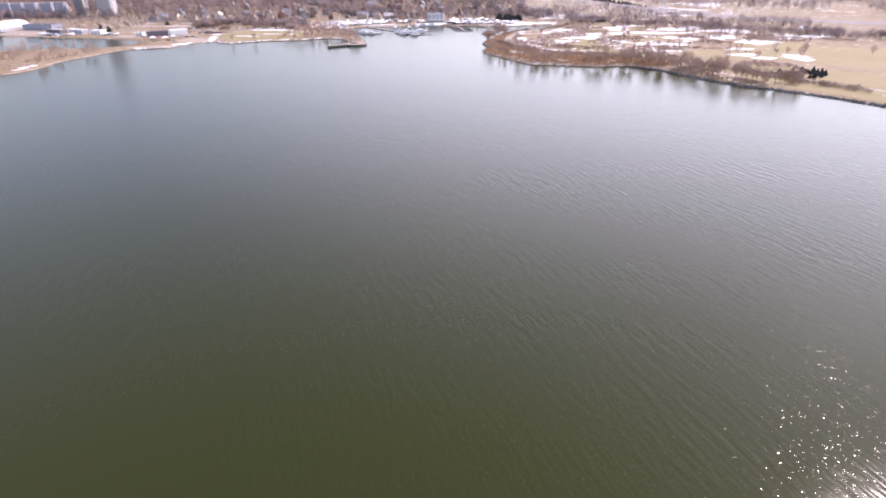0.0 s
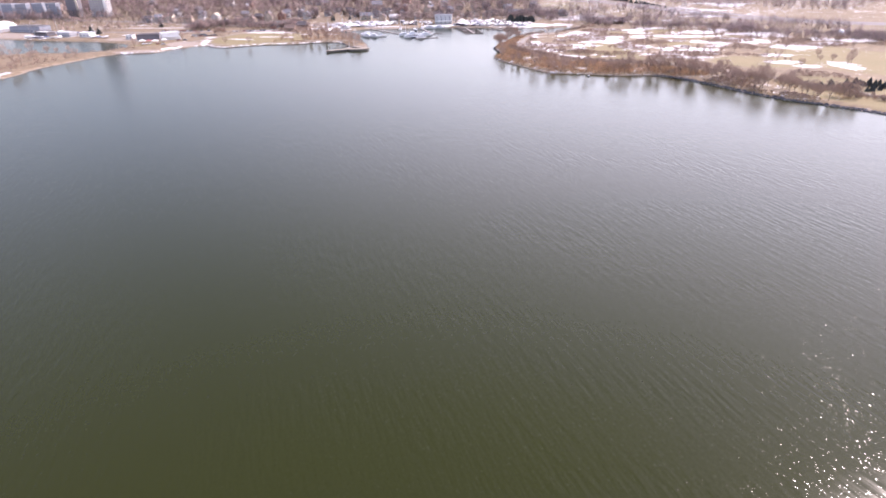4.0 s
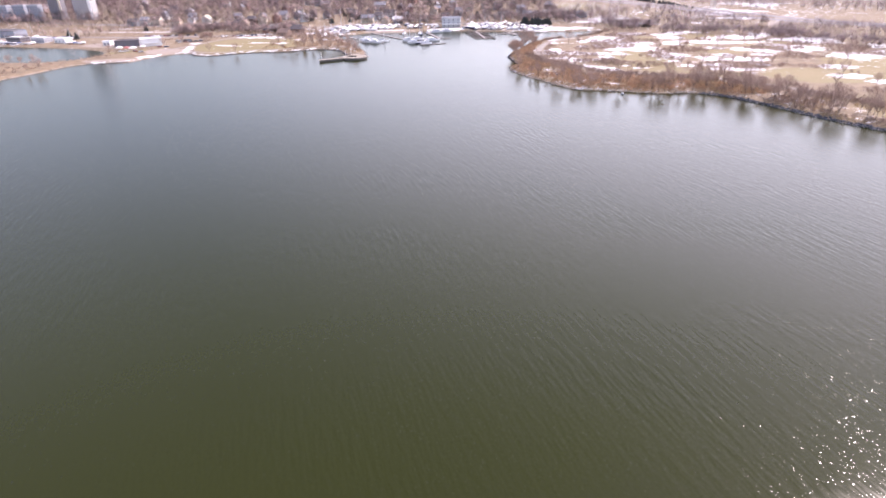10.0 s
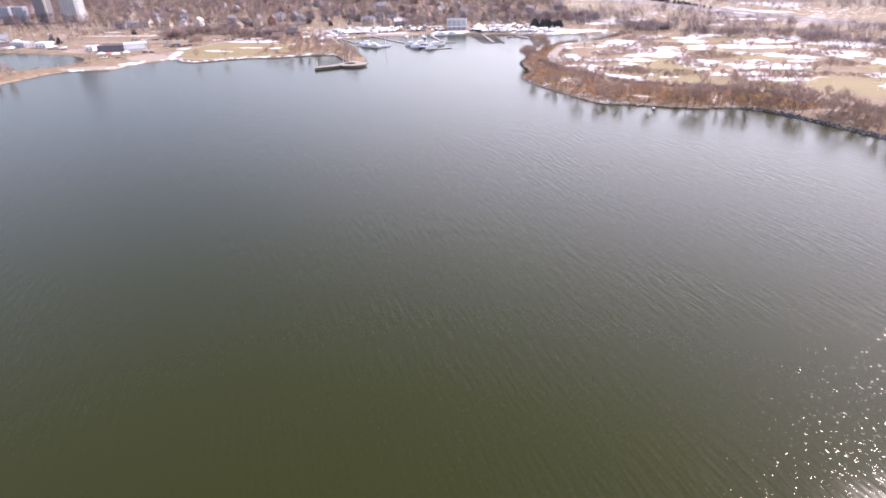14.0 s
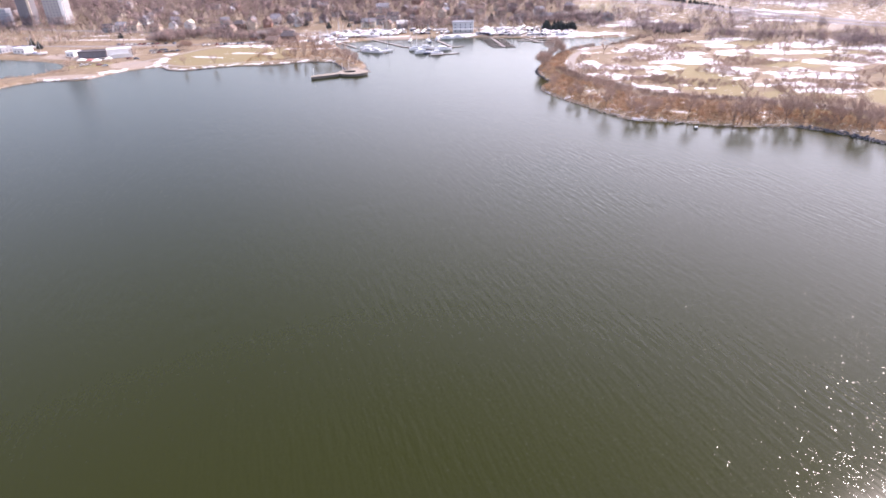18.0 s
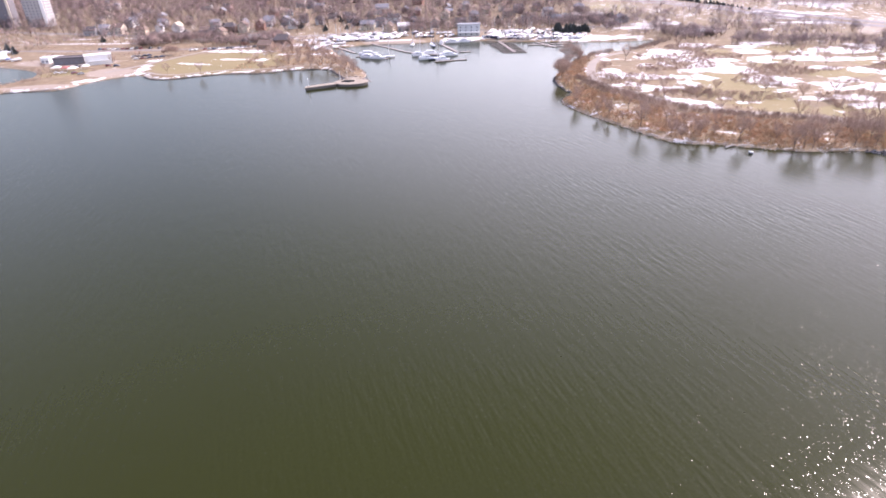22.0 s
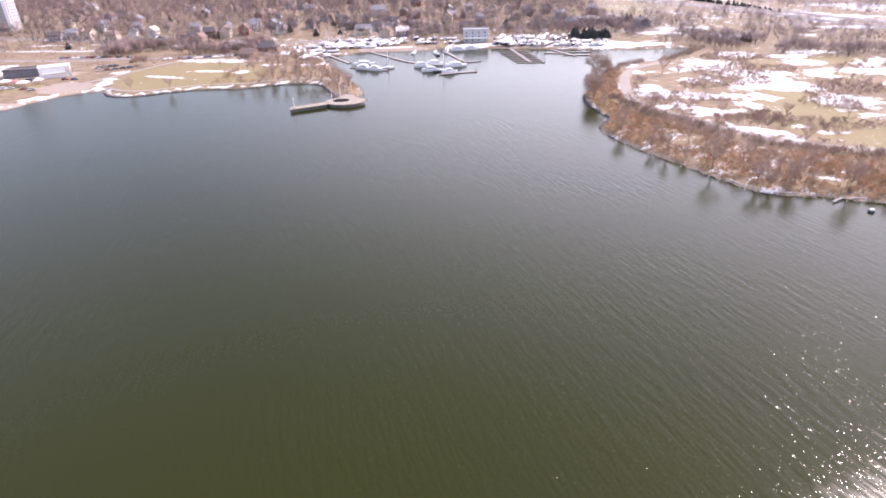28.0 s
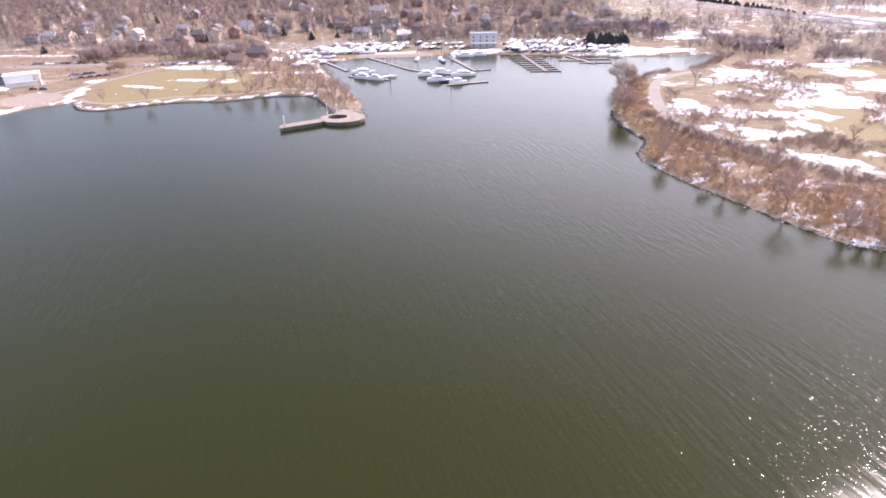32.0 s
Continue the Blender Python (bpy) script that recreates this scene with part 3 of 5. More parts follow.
ribbon("path", LAKE_PATH, 5.5, M["path"], "pale grey tarmac lakeside path", "path")
ribbon("path", [(-232, 640), (-220, 630), (-205, 627), (-188, 634), (-170, 640), (-150, 640), (-136, 647), (-118, 652), (-100, 648), (-90, 634), (-83, 618)], 2.6,
       M["path"], "pale gravel path along the park edge", "path")
ribbon("path", [(-262, 640), (-246, 668), (-236, 690), (-228, 712), (-216, 735)], 3.5, M["path"], "pale grey tarmac park path", "path")
HIGHWAY = [(205, 1060), (228, 1000), (262, 930), (305, 845), (355, 765), (415, 700), (620, 560), (900, 400)]
for off in (0, 26):
    ribbon("road", [(x + off, y) for x, y in HIGHWAY], 12, M["highway"], "pale grey concrete highway carriageway", "road", 0.25)
ribbon("road", [(-420, 757), (-350, 750), (-300, 744), (-262, 740), (-215, 748), (-160, 752)], 6, M["asphalt"], "grey asphalt park road", "road")
ribbon("road", [(-520, 885), (-420, 858), (-330, 830), (-250, 800), (-190, 800), (-120, 815), (-40, 815), (60, 812), (160, 820)], 7, M["asphalt"],
       "grey asphalt residential street", "road")


# ---------------------------------------------------------------- trees
def blades(base, tip, width):
    """Thin triangles from base to tip points (n x 3 arrays)."""
    d = tip - base
    side = np.cross(d, np.random.normal(size=d.shape))
    side /= np.linalg.norm(side, axis=1)[:, None] + 1e-9
    side *= np.asarray(width).reshape(-1, 1) / 2
    v = np.stack([base - side, base + side, tip], 1).reshape(-1, 3)
    return v, np.arange(len(v)).reshape(-1, 3)


def bare_tree(h, spread, twigs, width, seed, fine=True):
    """Trunk with thin limbs, and a rounded crown of fine twigs. Returns a Geo and two arrays."""
    rs = np.random.RandomState(seed)
    np.random.seed(seed)
    g = Geo()
    fork = h * rs.uniform(0.16, 0.26)
    r = h * 0.009 + 0.02
    lean = rs.normal(0, 0.03, 2) * h
    top = np.array((lean[0] * 0.4, lean[1] * 0.4, fork))
    if not fine:
        r *= 0.6
    g.tube((0, 0, -0.4), top, r * 1.3, r * 0.8, 6 if fine else 4)
    middle, size = np.array([lean[0], lean[1], h * 0.62]), np.array([spread, spread, h * 0.40])
    lumps = rs.normal(0, 1, (5, 3))
    lumps /= np.linalg.norm(lumps, axis=1)[:, None]
    ends = []
    for i in range(10 if fine else 4):
        a = i * 2.4 + rs.uniform(-0.4, 0.4)
        up = rs.uniform(-0.35, 0.9)
        out = math.sqrt(max(0.05, 1 - up * up)) * rs.uniform(0.6, 0.85)
        end = middle + size * np.array([math.cos(a) * out, math.sin(a) * out, up * 0.8])
        mid = top * 0.45 + end * 0.55 + np.array([0, 0, 0.06 * h])
        g.tube(top, mid, r * 0.42, r * 0.25, 4 if fine else 3)
        if fine:
            g.tube(mid, end, r * 0.25, r * 0.08, 3)
        ends += [(top, mid), (mid, end), (mid, end)]
    half = twigs // 2
    k = rs.randint(0, len(ends), half)
    t = rs.uniform(0.25, 1.0, half)[:, None]
    a, b = np.array([ends[i][0] for i in k]), np.array([ends[i][1] for i in k])
    q = rs.normal(0, 1, (twigs - half, 3))
    q /= np.linalg.norm(q, axis=1)[:, None]
    bulge = 0.72 + 0.3 * np.clip((q @ lumps.T).max(1), 0, 1)
    start = np.concatenate([a + (b - a) * t, middle + size * q * (bulge * rs.uniform(0.3, 0.75, len(q)))[:, None]])
    way = (start - np.array([top[0], top[1], fork])) / np.array([spread, spread, h * 0.5])
    way /= np.linalg.norm(way, axis=1)[:, None] + 1e-6
    way = way + rs.normal(0, 0.45 if fine else 0.8, (twigs, 3)) + np.array([0, 0, 0.3 if fine else 0.0])
    way /= np.linalg.norm(way, axis=1)[:, None]
    tip = start + way * (spread * rs.uniform(0.18, 0.48, twigs))[:, None]
    v1, f1 = blades(start, tip, width * rs.uniform(0.7, 1.3, twigs))
    k2 = rs.randint(0, twigs, twigs)
    s2 = start[k2] + (tip - start)[k2] * rs.uniform(0.3, 1.0, twigs)[:, None]
    w2 = way[k2] + rs.normal(0, 0.6, (twigs, 3))
    w2 /= np.linalg.norm(w2, axis=1)[:, None]
    v2, f2 = blades(s2, s2 + w2 * (spread * rs.uniform(0.12, 0.28, twigs))[:, None], width * 0.7)
    return g, np.concatenate([v1, v2]), np.concatenate([f1, f2 + len(v1)])


def conifer(h, r, seed):
    rs = np.random.RandomState(seed)
    np.random.seed(seed)
    g = Geo().tube((0, 0, -0.3), (0, 0, h * 0.9), 0.16, 0.04, 6)
    base, tip, wid = [], [], []
    for i in range(13):
        z = h * (0.08 + 0.9 * i / 13)
        rr = r * (1 - (i / 13) ** 1.2) * rs.uniform(0.85, 1.1) + 0.15
        n = 16 - i // 2
        for j in range(n):
            a = 2 * math.pi * (j + rs.uniform(-0.3, 0.3)) / n
            base.append((math.cos(a) * 0.05, math.sin(a) * 0.05, z + rr * 0.35))
            q = rr * rs.uniform(0.75, 1.15)
            tip.append((math.cos(a) * q, math.sin(a) * q, z - rr * 0.12))
            wid.append(rr * 0.75)
    base, tip, wid = np.array(base), np.array(tip), np.array(wid)
    v, f = blades(tip, base, wid)
    v3, f3 = blades(base * 0.5 + tip * 0.5 + [0, 0, 0.2], tip + np.random.normal(0, 0.25, tip.shape), wid * 0.6)
    v4, f4 = blades(tip * [1, 1, 1] + [0, 0, r * 0.2], base * [1, 1, 1] + [0, 0, -r * 0.1], wid * 0.8)
    return g, np.concatenate([v, v3, v4]), np.concatenate([f, f3 + len(v), f4 + len(v) + len(v3)])


def tree_thing(name, made, twig, label):
    g, v, f = made
    t = thing(name, label, "tree", pose(0, 0, -50))
    part("trunk", g, M["bark"], t)
    part("crown", array_mesh("crown", v, f, twig), twig, t)
    return t


TREES = [tree_thing("bare_tree", bare_tree(h, s, 640, 0.07, 10 + i), M["twig"], "leafless grey-brown tree with fine spreading twigs")
         for i, (h, s) in enumerate([(11, 4.6), (13, 5.4), (9, 4.0), (15, 5.8), (8, 3.6), (12, 4.2)])]
CONES = [tree_thing("conifer_tree", conifer(h, r, 40 + i), M["needle"], "dark green conifer with dense drooping branches")
         for i, (h, r) in enumerate([(7, 2.7), (5.5, 2.4), (8.5, 3.0)])]
POINT_TREES = [tree_thing("bare_tree", bare_tree(h, s, 1900, 0.06, 30 + i), M["twig"], "leafless tree with a dense spreading crown on the island point")
               for i, (h, s) in enumerate([(15, 8.6), (13, 7.6), (9, 5.6)])]
used = set()


def plant(kind, x, y, group, scale=1.0, label=""):
    src = random.choice(kind)
    m = Matrix.Translation((x, y, ground_at(x, y))) @ Matrix.Rotation(random.uniform(0, 6.28), 4, "Z")
    if src.name not in used:
        used.add(src.name)
        src.matrix_basis = m
        t = src
    else:
        t = copy_thing(src, m)
    s = scale * random.uniform(0.82, 1.18)
    t.scale = (s, s, s * random.uniform(0.9, 1.1))
    return tagged(t, label, group=group)


def spots(n, x0, x1, y0, y1, rule, gap=0.0):
    """n random places in a rectangle where rule(x, y, shore distance) holds."""
    out = []
    for _ in range(40):
        x, y = np.random.uniform(x0, x1, 800), np.random.uniform(y0, y1, 800)
        ok = rule(x, y, shore_distance(x, y))
        for p in zip(x[ok], y[ok]):
            if all((p[0] - q[0]) ** 2 + (p[1] - q[1]) ** 2 > gap * gap for q in out):
                out.append(p)
            if len(out) >= n:
                return out
    return out


np.random.seed(5)
random.seed(5)
for x, y in [(74, 455), (95, 450), (111, 440), (115, 441), (82, 457), (63, 473), (50, 497), (71, 458), (118, 440), (128, 444), (134, 441)]:
    plant(TREES, x, y, "trees on the island shore", 0.85, "leafless tree leaning over the stony island shore")
for x, y, k in [(63, 644, 1.05), (46.5, 578, 1.0), (57, 622, 0.7), (50, 601, 0.75), (54, 606, 0.6), (72, 655, 0.7), (68, 640, 0.6), (49, 590, 0.6), (48, 584, 0.5), (60, 632, 0.55)]:
    plant(POINT_TREES, x, y, "trees on the island point", k, "leafless tree with wide crown on the island point")
for x, y in spots(62, 137, 232, 350, 470, lambda x, y, d: (d > 3) & (d < 24), 3.5):
    plant(TREES, x, y, "trees behind the seawall", 0.8, "leafless tree behind the stone seawall")
for x, y in spots(34, 40, 140, 445, 560, lambda x, y, d: (d > 3) & (d < 26), 5):
    plant(TREES, x, y, "trees on the island shore", 0.62, "small leafless tree in the island scrub")
for x, y in spots(70, 70, 330, 420, 700, lambda x, y, d: d > 26, 6):
    plant(TREES, x, y, "trees on the meadow", 0.7, "small leafless tree on the snowy meadow")
for x, y in [(-150, 636), (-117, 642), (-151, 667), (-99, 642), (-94, 640), (-91, 635), (-87, 629), (-83, 622), (-110, 648), (-104, 650), (-110, 662), (-122, 671)]:
    plant(TREES, x, y, "trees by the jetty", 0.85, "leafless tree by the concrete jetty")
for x, y in [(-84, 607), (-81, 602), (-88, 613), (-92, 622), (-79, 611), (-126, 645), (-140, 641), (-101, 634), (-83, 618)]:
    t = plant(TREES, x, y, "trees by the jetty", 0.8, "slender leafless tree on the narrow neck by the jetty")
    t.scale.x, t.scale.y = t.scale.x * 0.6, t.scale.y * 0.6
for x, y in spots(46, -165, -82, 640, 735, lambda x, y, d: d > 1.5, 4):
    plant(TREES, x, y, "trees by the jetty", 0.55, "leafless tree on the jetty peninsula")
for x, y in spots(26, -190, -112, 690, 760, lambda x, y, d: d > 3, 6):
    plant(TREES, x, y, "trees between park and boatyard", 0.62, "leafless tree between the park and the boatyard")
for x, y in spots(48, -420, -305, 440, 600, lambda x, y, d: (d > 3), 5):
    plant(TREES, x, y, "trees on the spit", 0.7, "leafless tree on the narrow spit")
for x, y in [(-190, 630), (-212, 628), (-270, 668), (-262, 690), (-300, 628), (-318, 660)]:
    plant(TREES, x, y, "trees in the park", 0.6, "small leafless tree on the park lawn")
for x, y in [(87, 528), (89, 523), (92, 520), (90, 526)]:
    plant(POINT_TREES, x, y, "bushes on the meadow", 0.36, "dense dark bush on the snowy meadow")
for x, y in spots(24, 214, 248, 368, 390, lambda x, y, d: (d > 8) & (np.abs(x - 231) / 17 + np.abs(y - 380) / 12 < 1.3), 2.2):
    plant(CONES, x, y, "conifers by the path", 0.5, "dark conifer in a clump by the path")
for x, y in [(192, 738), (197, 737), (189, 741)]:
    plant(CONES, x, y, "conifers on the meadow", 0.55, "small dark conifer at the edge of the meadow")
for i in range(30):
    k = i / 29
    plant(CONES, 264 + 36 * k + random.uniform(-2, 2), 1056 - 160 * k, "conifers by the highway", 1.0 - 0.6 * k, "dark conifer in a long row beyond the highway")
for x, y in [(196, 745), (199, 744), (172, 748), (137, 878), (141, 877), (145, 878), (149, 880)]:
    plant(CONES, x, y, "conifers by the highway", 0.7, "small dark conifer beyond the meadow")
for i in range(26):
    plant(CONES, 75 + (i % 13) * 2.3 + random.uniform(-1, 1), 779 + i // 13 * 4 + random.uniform(-1, 1), "conifer hedge", 0.95, "dark conifer in a row behind the boatyard")
for x, y in [(-248, 710), (-244, 712), (-252, 711), (-247, 714), (-241, 710)]:
    plant(POINT_TREES, x, y, "bushes by the park path", 0.5, "dense brown leafless bush beside the park path")
for x, y in [(-118, 870), (-124, 842), (-140, 900), (-350, 800), (-240, 800), (-145, 838),
             (-300, 775), (-298, 780), (40, 902), (-10, 930), (60, 930), (-415, 760), (-395, 740), (-175, 862), (-200, 905), (-262, 880), (-60, 905), (-88, 930), (-150, 940), (-230, 960), (-310, 905), (-30, 880), (5, 868), (28, 858),
             (-330, 960), (-390, 900), (90, 905), (-110, 985), (-20, 990)]:
    plant(CONES, x, y, "", 0.9, "dark green conifer among leafless trees")


def stuff(name, variants, places, material, label, category, scale=(0.8, 1.2)):
    """Many plants joined into one mesh."""
    vs, fs, k, tones, rounds = [], [], 0, [], []
    outward = []
    for v, f in variants:
        q = v - np.array([0, 0, 0.55 * v[:, 2].max()])
        q = q / (np.linalg.norm(q, axis=1)[:, None] + 1e-6) + np.array([0, 0, 0.5])
        outward.append(q / (np.linalg.norm(q, axis=1)[:, None] + 1e-6))
    for x, y, z in places:
        pick = np.random.randint(len(variants))
        v, f = variants[pick]
        a, s = np.random.uniform(0, 6.28), np.random.uniform(*scale)
        c, q = math.cos(a) * s, math.sin(a) * s
        w = np.stack([v[:, 0] * c - v[:, 1] * q + x, v[:, 0] * q + v[:, 1] * c + y, v[:, 2] * s + z], -1)
        vs.append(w)
        fs.append(f + k)
        k += len(v)
        o = outward[pick]
        rounds.append(np.stack([o[:, 0] * math.cos(a) - o[:, 1] * math.sin(a), o[:, 0] * math.sin(a) + o[:, 1] * math.cos(a), o[:, 2]], -1))
        tones.append(np.full(len(v), np.random.uniform(-1, 1), np.float32))
    me2 = array_mesh(name, np.concatenate(vs), np.concatenate(fs), material)
    me2.attributes.new("tone", "FLOAT", "POINT").data.foreach_set("value", np.concatenate(tones))
    me2.attributes.new("swell", "FLOAT_VECTOR", "POINT").data.foreach_set("vector", np.concatenate(rounds).astype(np.float32).ravel())
    return tagged(new(name, me2), label, category, kind="stuff")


def shrub(h, r, n, width, seed):
    rs = np.random.RandomState(seed)
    np.random.seed(seed)
    base = np.concatenate([rs.normal(0, r * 0.25, (n, 2)), np.zeros((n, 1)) - 0.1], 1)
    a = rs.uniform(0, 6.28, n)
    q = r * rs.uniform(0.2, 1, n)
    tip = np.stack([np.cos(a) * q, np.sin(a) * q, h * rs.uniform(0.5, 1, n)], -1)
    v, f = blades(tip, base, width)
    v2, f2 = blades(base * 0.45 + tip * 0.55, tip + rs.normal(0, 0.3 * r, tip.shape), width * 0.8)
    return np.concatenate([v, v2]), np.concatenate([f, f2 + len(v)])


def woody(h, s, n, w, seed):
    g, v, f = bare_tree(h, s, n, w, seed, False)
    gv = np.array(g.v)
    gf = np.array([t for q in g.f for t in ([q[0], q[i], q[i + 1]] for i in range(1, len(q) - 1))])
    return np.concatenate([gv, v]), np.concatenate([gf, f + len(gv)])


def with_ground(pts):
    p = np.array(pts)
    return np.concatenate([p, height(p[:, 0], p[:, 1])[:, None]], 1)


FINE_TREES = [woody(h, s, 90, 0.15, 60 + i) for i, (h, s) in enumerate([(11, 4.8), (13, 5.4), (9, 4.2), (14, 5.2)])]
FAR_TREES = [woody(h, s, 32, 0.30, 70 + i) for i, (h, s) in enumerate([(11, 4.5), (13, 5.2), (9, 4.0), (14, 5.0), (10, 4.8)])]
SHRUBS = [shrub(h, r, 20, 0.07, 90 + i) for i, (h, r) in enumerate([(1.9, 1.6), (1.4, 1.3), (2.4, 1.8)])]
REEDS = [shrub(h, r, 16, 0.10, 95 + i) for i, (h, r) in enumerate([(1.2, 0.8), (0.9, 0.9)])]


# ---------------------------------------------------------------- buildings
def pane_mesh(w, h, glass="glass"):
    return Geo().box(0, 0, 0, w, 0.10, h).mesh("window", M[glass])


PANE, PANE_WIDE, PANE_TALL = pane_mesh(1.0, 1.4), pane_mesh(1.8, 1.4, "glass_pale"), pane_mesh(1.5, 2.0)


def windows(parent, w, d, rows, per, mesh, z0, dz, sides="SNWE"):
    """Windows set proud of the walls of a w x d block."""
    for side in sides:
        span, off = (w, d / 2) if side in "SN" else (d, w / 2)
        n = max(1, int(per * span / max(w, d) + 0.5))
        for r in range(rows):
            for i in range(n):
                p = (i + 0.5) / n * span - span / 2
                x, y, a = {"S": (p, -off, 0), "N": (p, off, 0), "W": (-off, p, 90), "E": (off, p, 90)}[side]
                part("window", mesh, None, parent, at=pose(x, y, z0 + r * dz, 0, 0, a))


def house(x, y, w, d, h, turn, wall, roof, label, hip=False):
    t = thing("house", label, "house", pose(x, y, ground_at(x, y) - 0.15, 0, 0, turn), "houses by the shore")
    body = Geo().box(0, 0, 0, w, d, h)
    rise = d * 0.36
    part("wall", body, M[wall], t)
    e = 0.45
    g = Geo()
    ridge = w / 2 + e - (d * 0.35 if hip else 0)
    for s in (-1, 1):
        lo, hi = (-w / 2 - e, s * (d / 2 + e), h - 0.25), (w / 2 + e, s * (d / 2 + e), h - 0.25)
        g.add([lo, hi, (ridge, 0, h + rise), (-ridge, 0, h + rise), (lo[0], lo[1], lo[2] + 0.25), (hi[0], hi[1], hi[2] + 0.25),
               (ridge, 0, h + rise + 0.3), (-ridge, 0, h + rise + 0.3)],
              [(0, 1, 2, 3), (4, 5, 6, 7), (0, 1, 5, 4), (1, 2, 6, 5), (3, 0, 4, 7)])
    rf = part("roof", g, M[roof], t)
    if hip:
        for q in (1, -1):
            part("hip_end", Geo().add([(q * (w / 2 + e), -d / 2 - e, h), (q * (w / 2 + e), d / 2 + e, h), (q * ridge, 0, h + rise + 0.3)], [(0, 1, 2)]), M[roof], t)
    else:
        for q in (1, -1):
            part("gable", Geo().add([(q * (w / 2 - 0.02), -d / 2, h), (q * (w / 2 - 0.02), d / 2, h), (q * (w / 2 - 0.02), 0, h + rise)], [(0, 1, 2)]), M[wall], t)
    part("chimney", Geo().box(w * 0.25, d * 0.12, h + rise * 0.4, 0.8, 0.8, rise * 0.6 + 1.2), M["brick_brown"], rf)
    part("door", Geo().box(w * 0.18, -d / 2 - 0.03, 0.3, 1.0, 0.1, 2.1), M["door_wood"], t)
    rows = 2 if h > 4.5 else 1
    windows(t, w, d, rows, 3, PANE, 1.1, 2.8, "SE")
    return t


HOUSES = [(-376, 855, 10, 8, 6, "white", "roof_grey"), (-361, 853, 13, 9, 6.5, "stucco_beige", "roof_brown"), (-388, 848, 11, 9, 5, "siding_grey", "roof_dark"),
          (-331, 839, 11, 8, 5.5, "siding_tan", "roof_brown"), (-322, 861, 8, 7, 5, "white", "roof_grey"), (-333, 893, 9, 8, 6, "siding_grey", "roof_grey"),
          (-301, 856, 9, 8, 6.5, "white", "siding_yellow"), (-274, 812, 8, 8, 5, "brick_brown", "roof_dark"), (-262, 830, 10, 8, 5.5, "siding_grey", "roof_brown"),
          (-250, 822, 9, 8, 5, "brick_brown", "roof_dark"), (-240, 812, 9, 8, 6, "siding_tan", "roof_brown"), (-240, 838, 12, 9, 6.5, "brick_brown", "roof_dark"),
          (-228, 842, 11, 9, 7, "stucco_beige", "roof_brown"), (-215, 856, 12, 9, 6.5, "brick_red", "roof_brown"), (-214, 881, 9, 8, 6, "white", "roof_grey")]
HOUSES_MARINA = [(-167, 760, 16, 11, 3.6, "brick_brown", "roof_dark"), (-183, 862, 12, 9, 6, "white", "roof_grey"), (-197, 889, 10, 8, 6, "siding_grey", "roof_grey"),
                 (-174, 733, 12, 9, 3.6, "brick_brown", "roof_brown"), (-201, 760, 7, 6, 3.5, "brick_red", "roof_dark"),
                 (-197, 778, 10, 8, 3.5, "white", "flat_roof"), (-128, 895, 9, 8, 6, "siding_grey", "roof_dark"), (-102, 838, 14, 9, 5.5, "siding_yellow", "roof_grey"),
                 (-92, 859, 12, 9, 6, "siding_grey", "roof_dark"), (-80, 885, 13, 9, 6, "white", "roof_dark")]
HOUSES_EAST = [(-66, 826, 11, 8, 5, "siding_grey", "white"), (-80, 828, 12, 8, 5, "siding_tan", "roof_brown"), (-58, 862, 9, 8, 6, "brick_brown", "roof_dark"),
               (-101, 962, 15, 11, 7, "white", "roof_grey"), (-26, 905, 12, 9, 6.5, "stucco_beige", "roof_brown"), (19, 931, 9, 8, 6, "siding_yellow", "roof_brown"),
               (42, 903, 10, 8, 6, "stucco_beige", "roof_brown"), (57, 940, 10, 8, 6, "siding_grey", "roof_dark"), (-10, 845, 10, 8, 5.5, "siding_grey", "roof_dark"),
               (-35, 850, 10, 8, 5.5, "white", "roof_brown"), (88, 858, 14, 9, 4, "siding_grey", "roof_grey"), (150, 845, 16, 9, 4, "grey_blue_clad", "roof_grey")]
TONE = {"white": "white-painted", "stucco_beige": "beige stucco", "siding_grey": "grey-sided", "siding_tan": "tan-sided", "brick_brown": "brown brick",
        "brick_red": "red brick", "siding_yellow": "pale yellow", "grey_blue_clad": "grey-blue clad"}
KEEP_CLEAR = []
for k, (x, y, w, d, h, wall, roof) in enumerate(HOUSES + HOUSES_MARINA + HOUSES_EAST):
    house(x, y, w, d, h, random.choice((-12, -6, 0, 8, 84, 96)), wall, roof,
          TONE[wall] + (" two-storey" if h > 4.5 else " single-storey") + " house with pitched roof among bare trees", hip=k % 4 == 3)
    KEEP_CLEAR.append((x, y, 0.5 * max(w, d) + 4))
for x, y in spots(50, -700, 130, 860, 1250, lambda x, y, d: (d > 20) & (y > 880 - 0.1 * x), 24):
    if all((x - a) ** 2 + (y - b) ** 2 > (r + 10) ** 2 for a, b, r in KEEP_CLEAR):
        wall, roof = random.choice(list(TONE)[:7]), random.choice(("roof_dark", "roof_brown", "roof_grey"))
        w = random.uniform(9, 14)
        house(x, y, w, w * 0.75, random.choice((5.2, 6, 6.5)), random.choice((-15, 0, 12, 80, 95)), wall, roof,
              TONE[wall] + " house half hidden in leafless woods", hip=random.random() < 0.3)
        KEEP_CLEAR.append((x, y, w * 0.5 + 2))


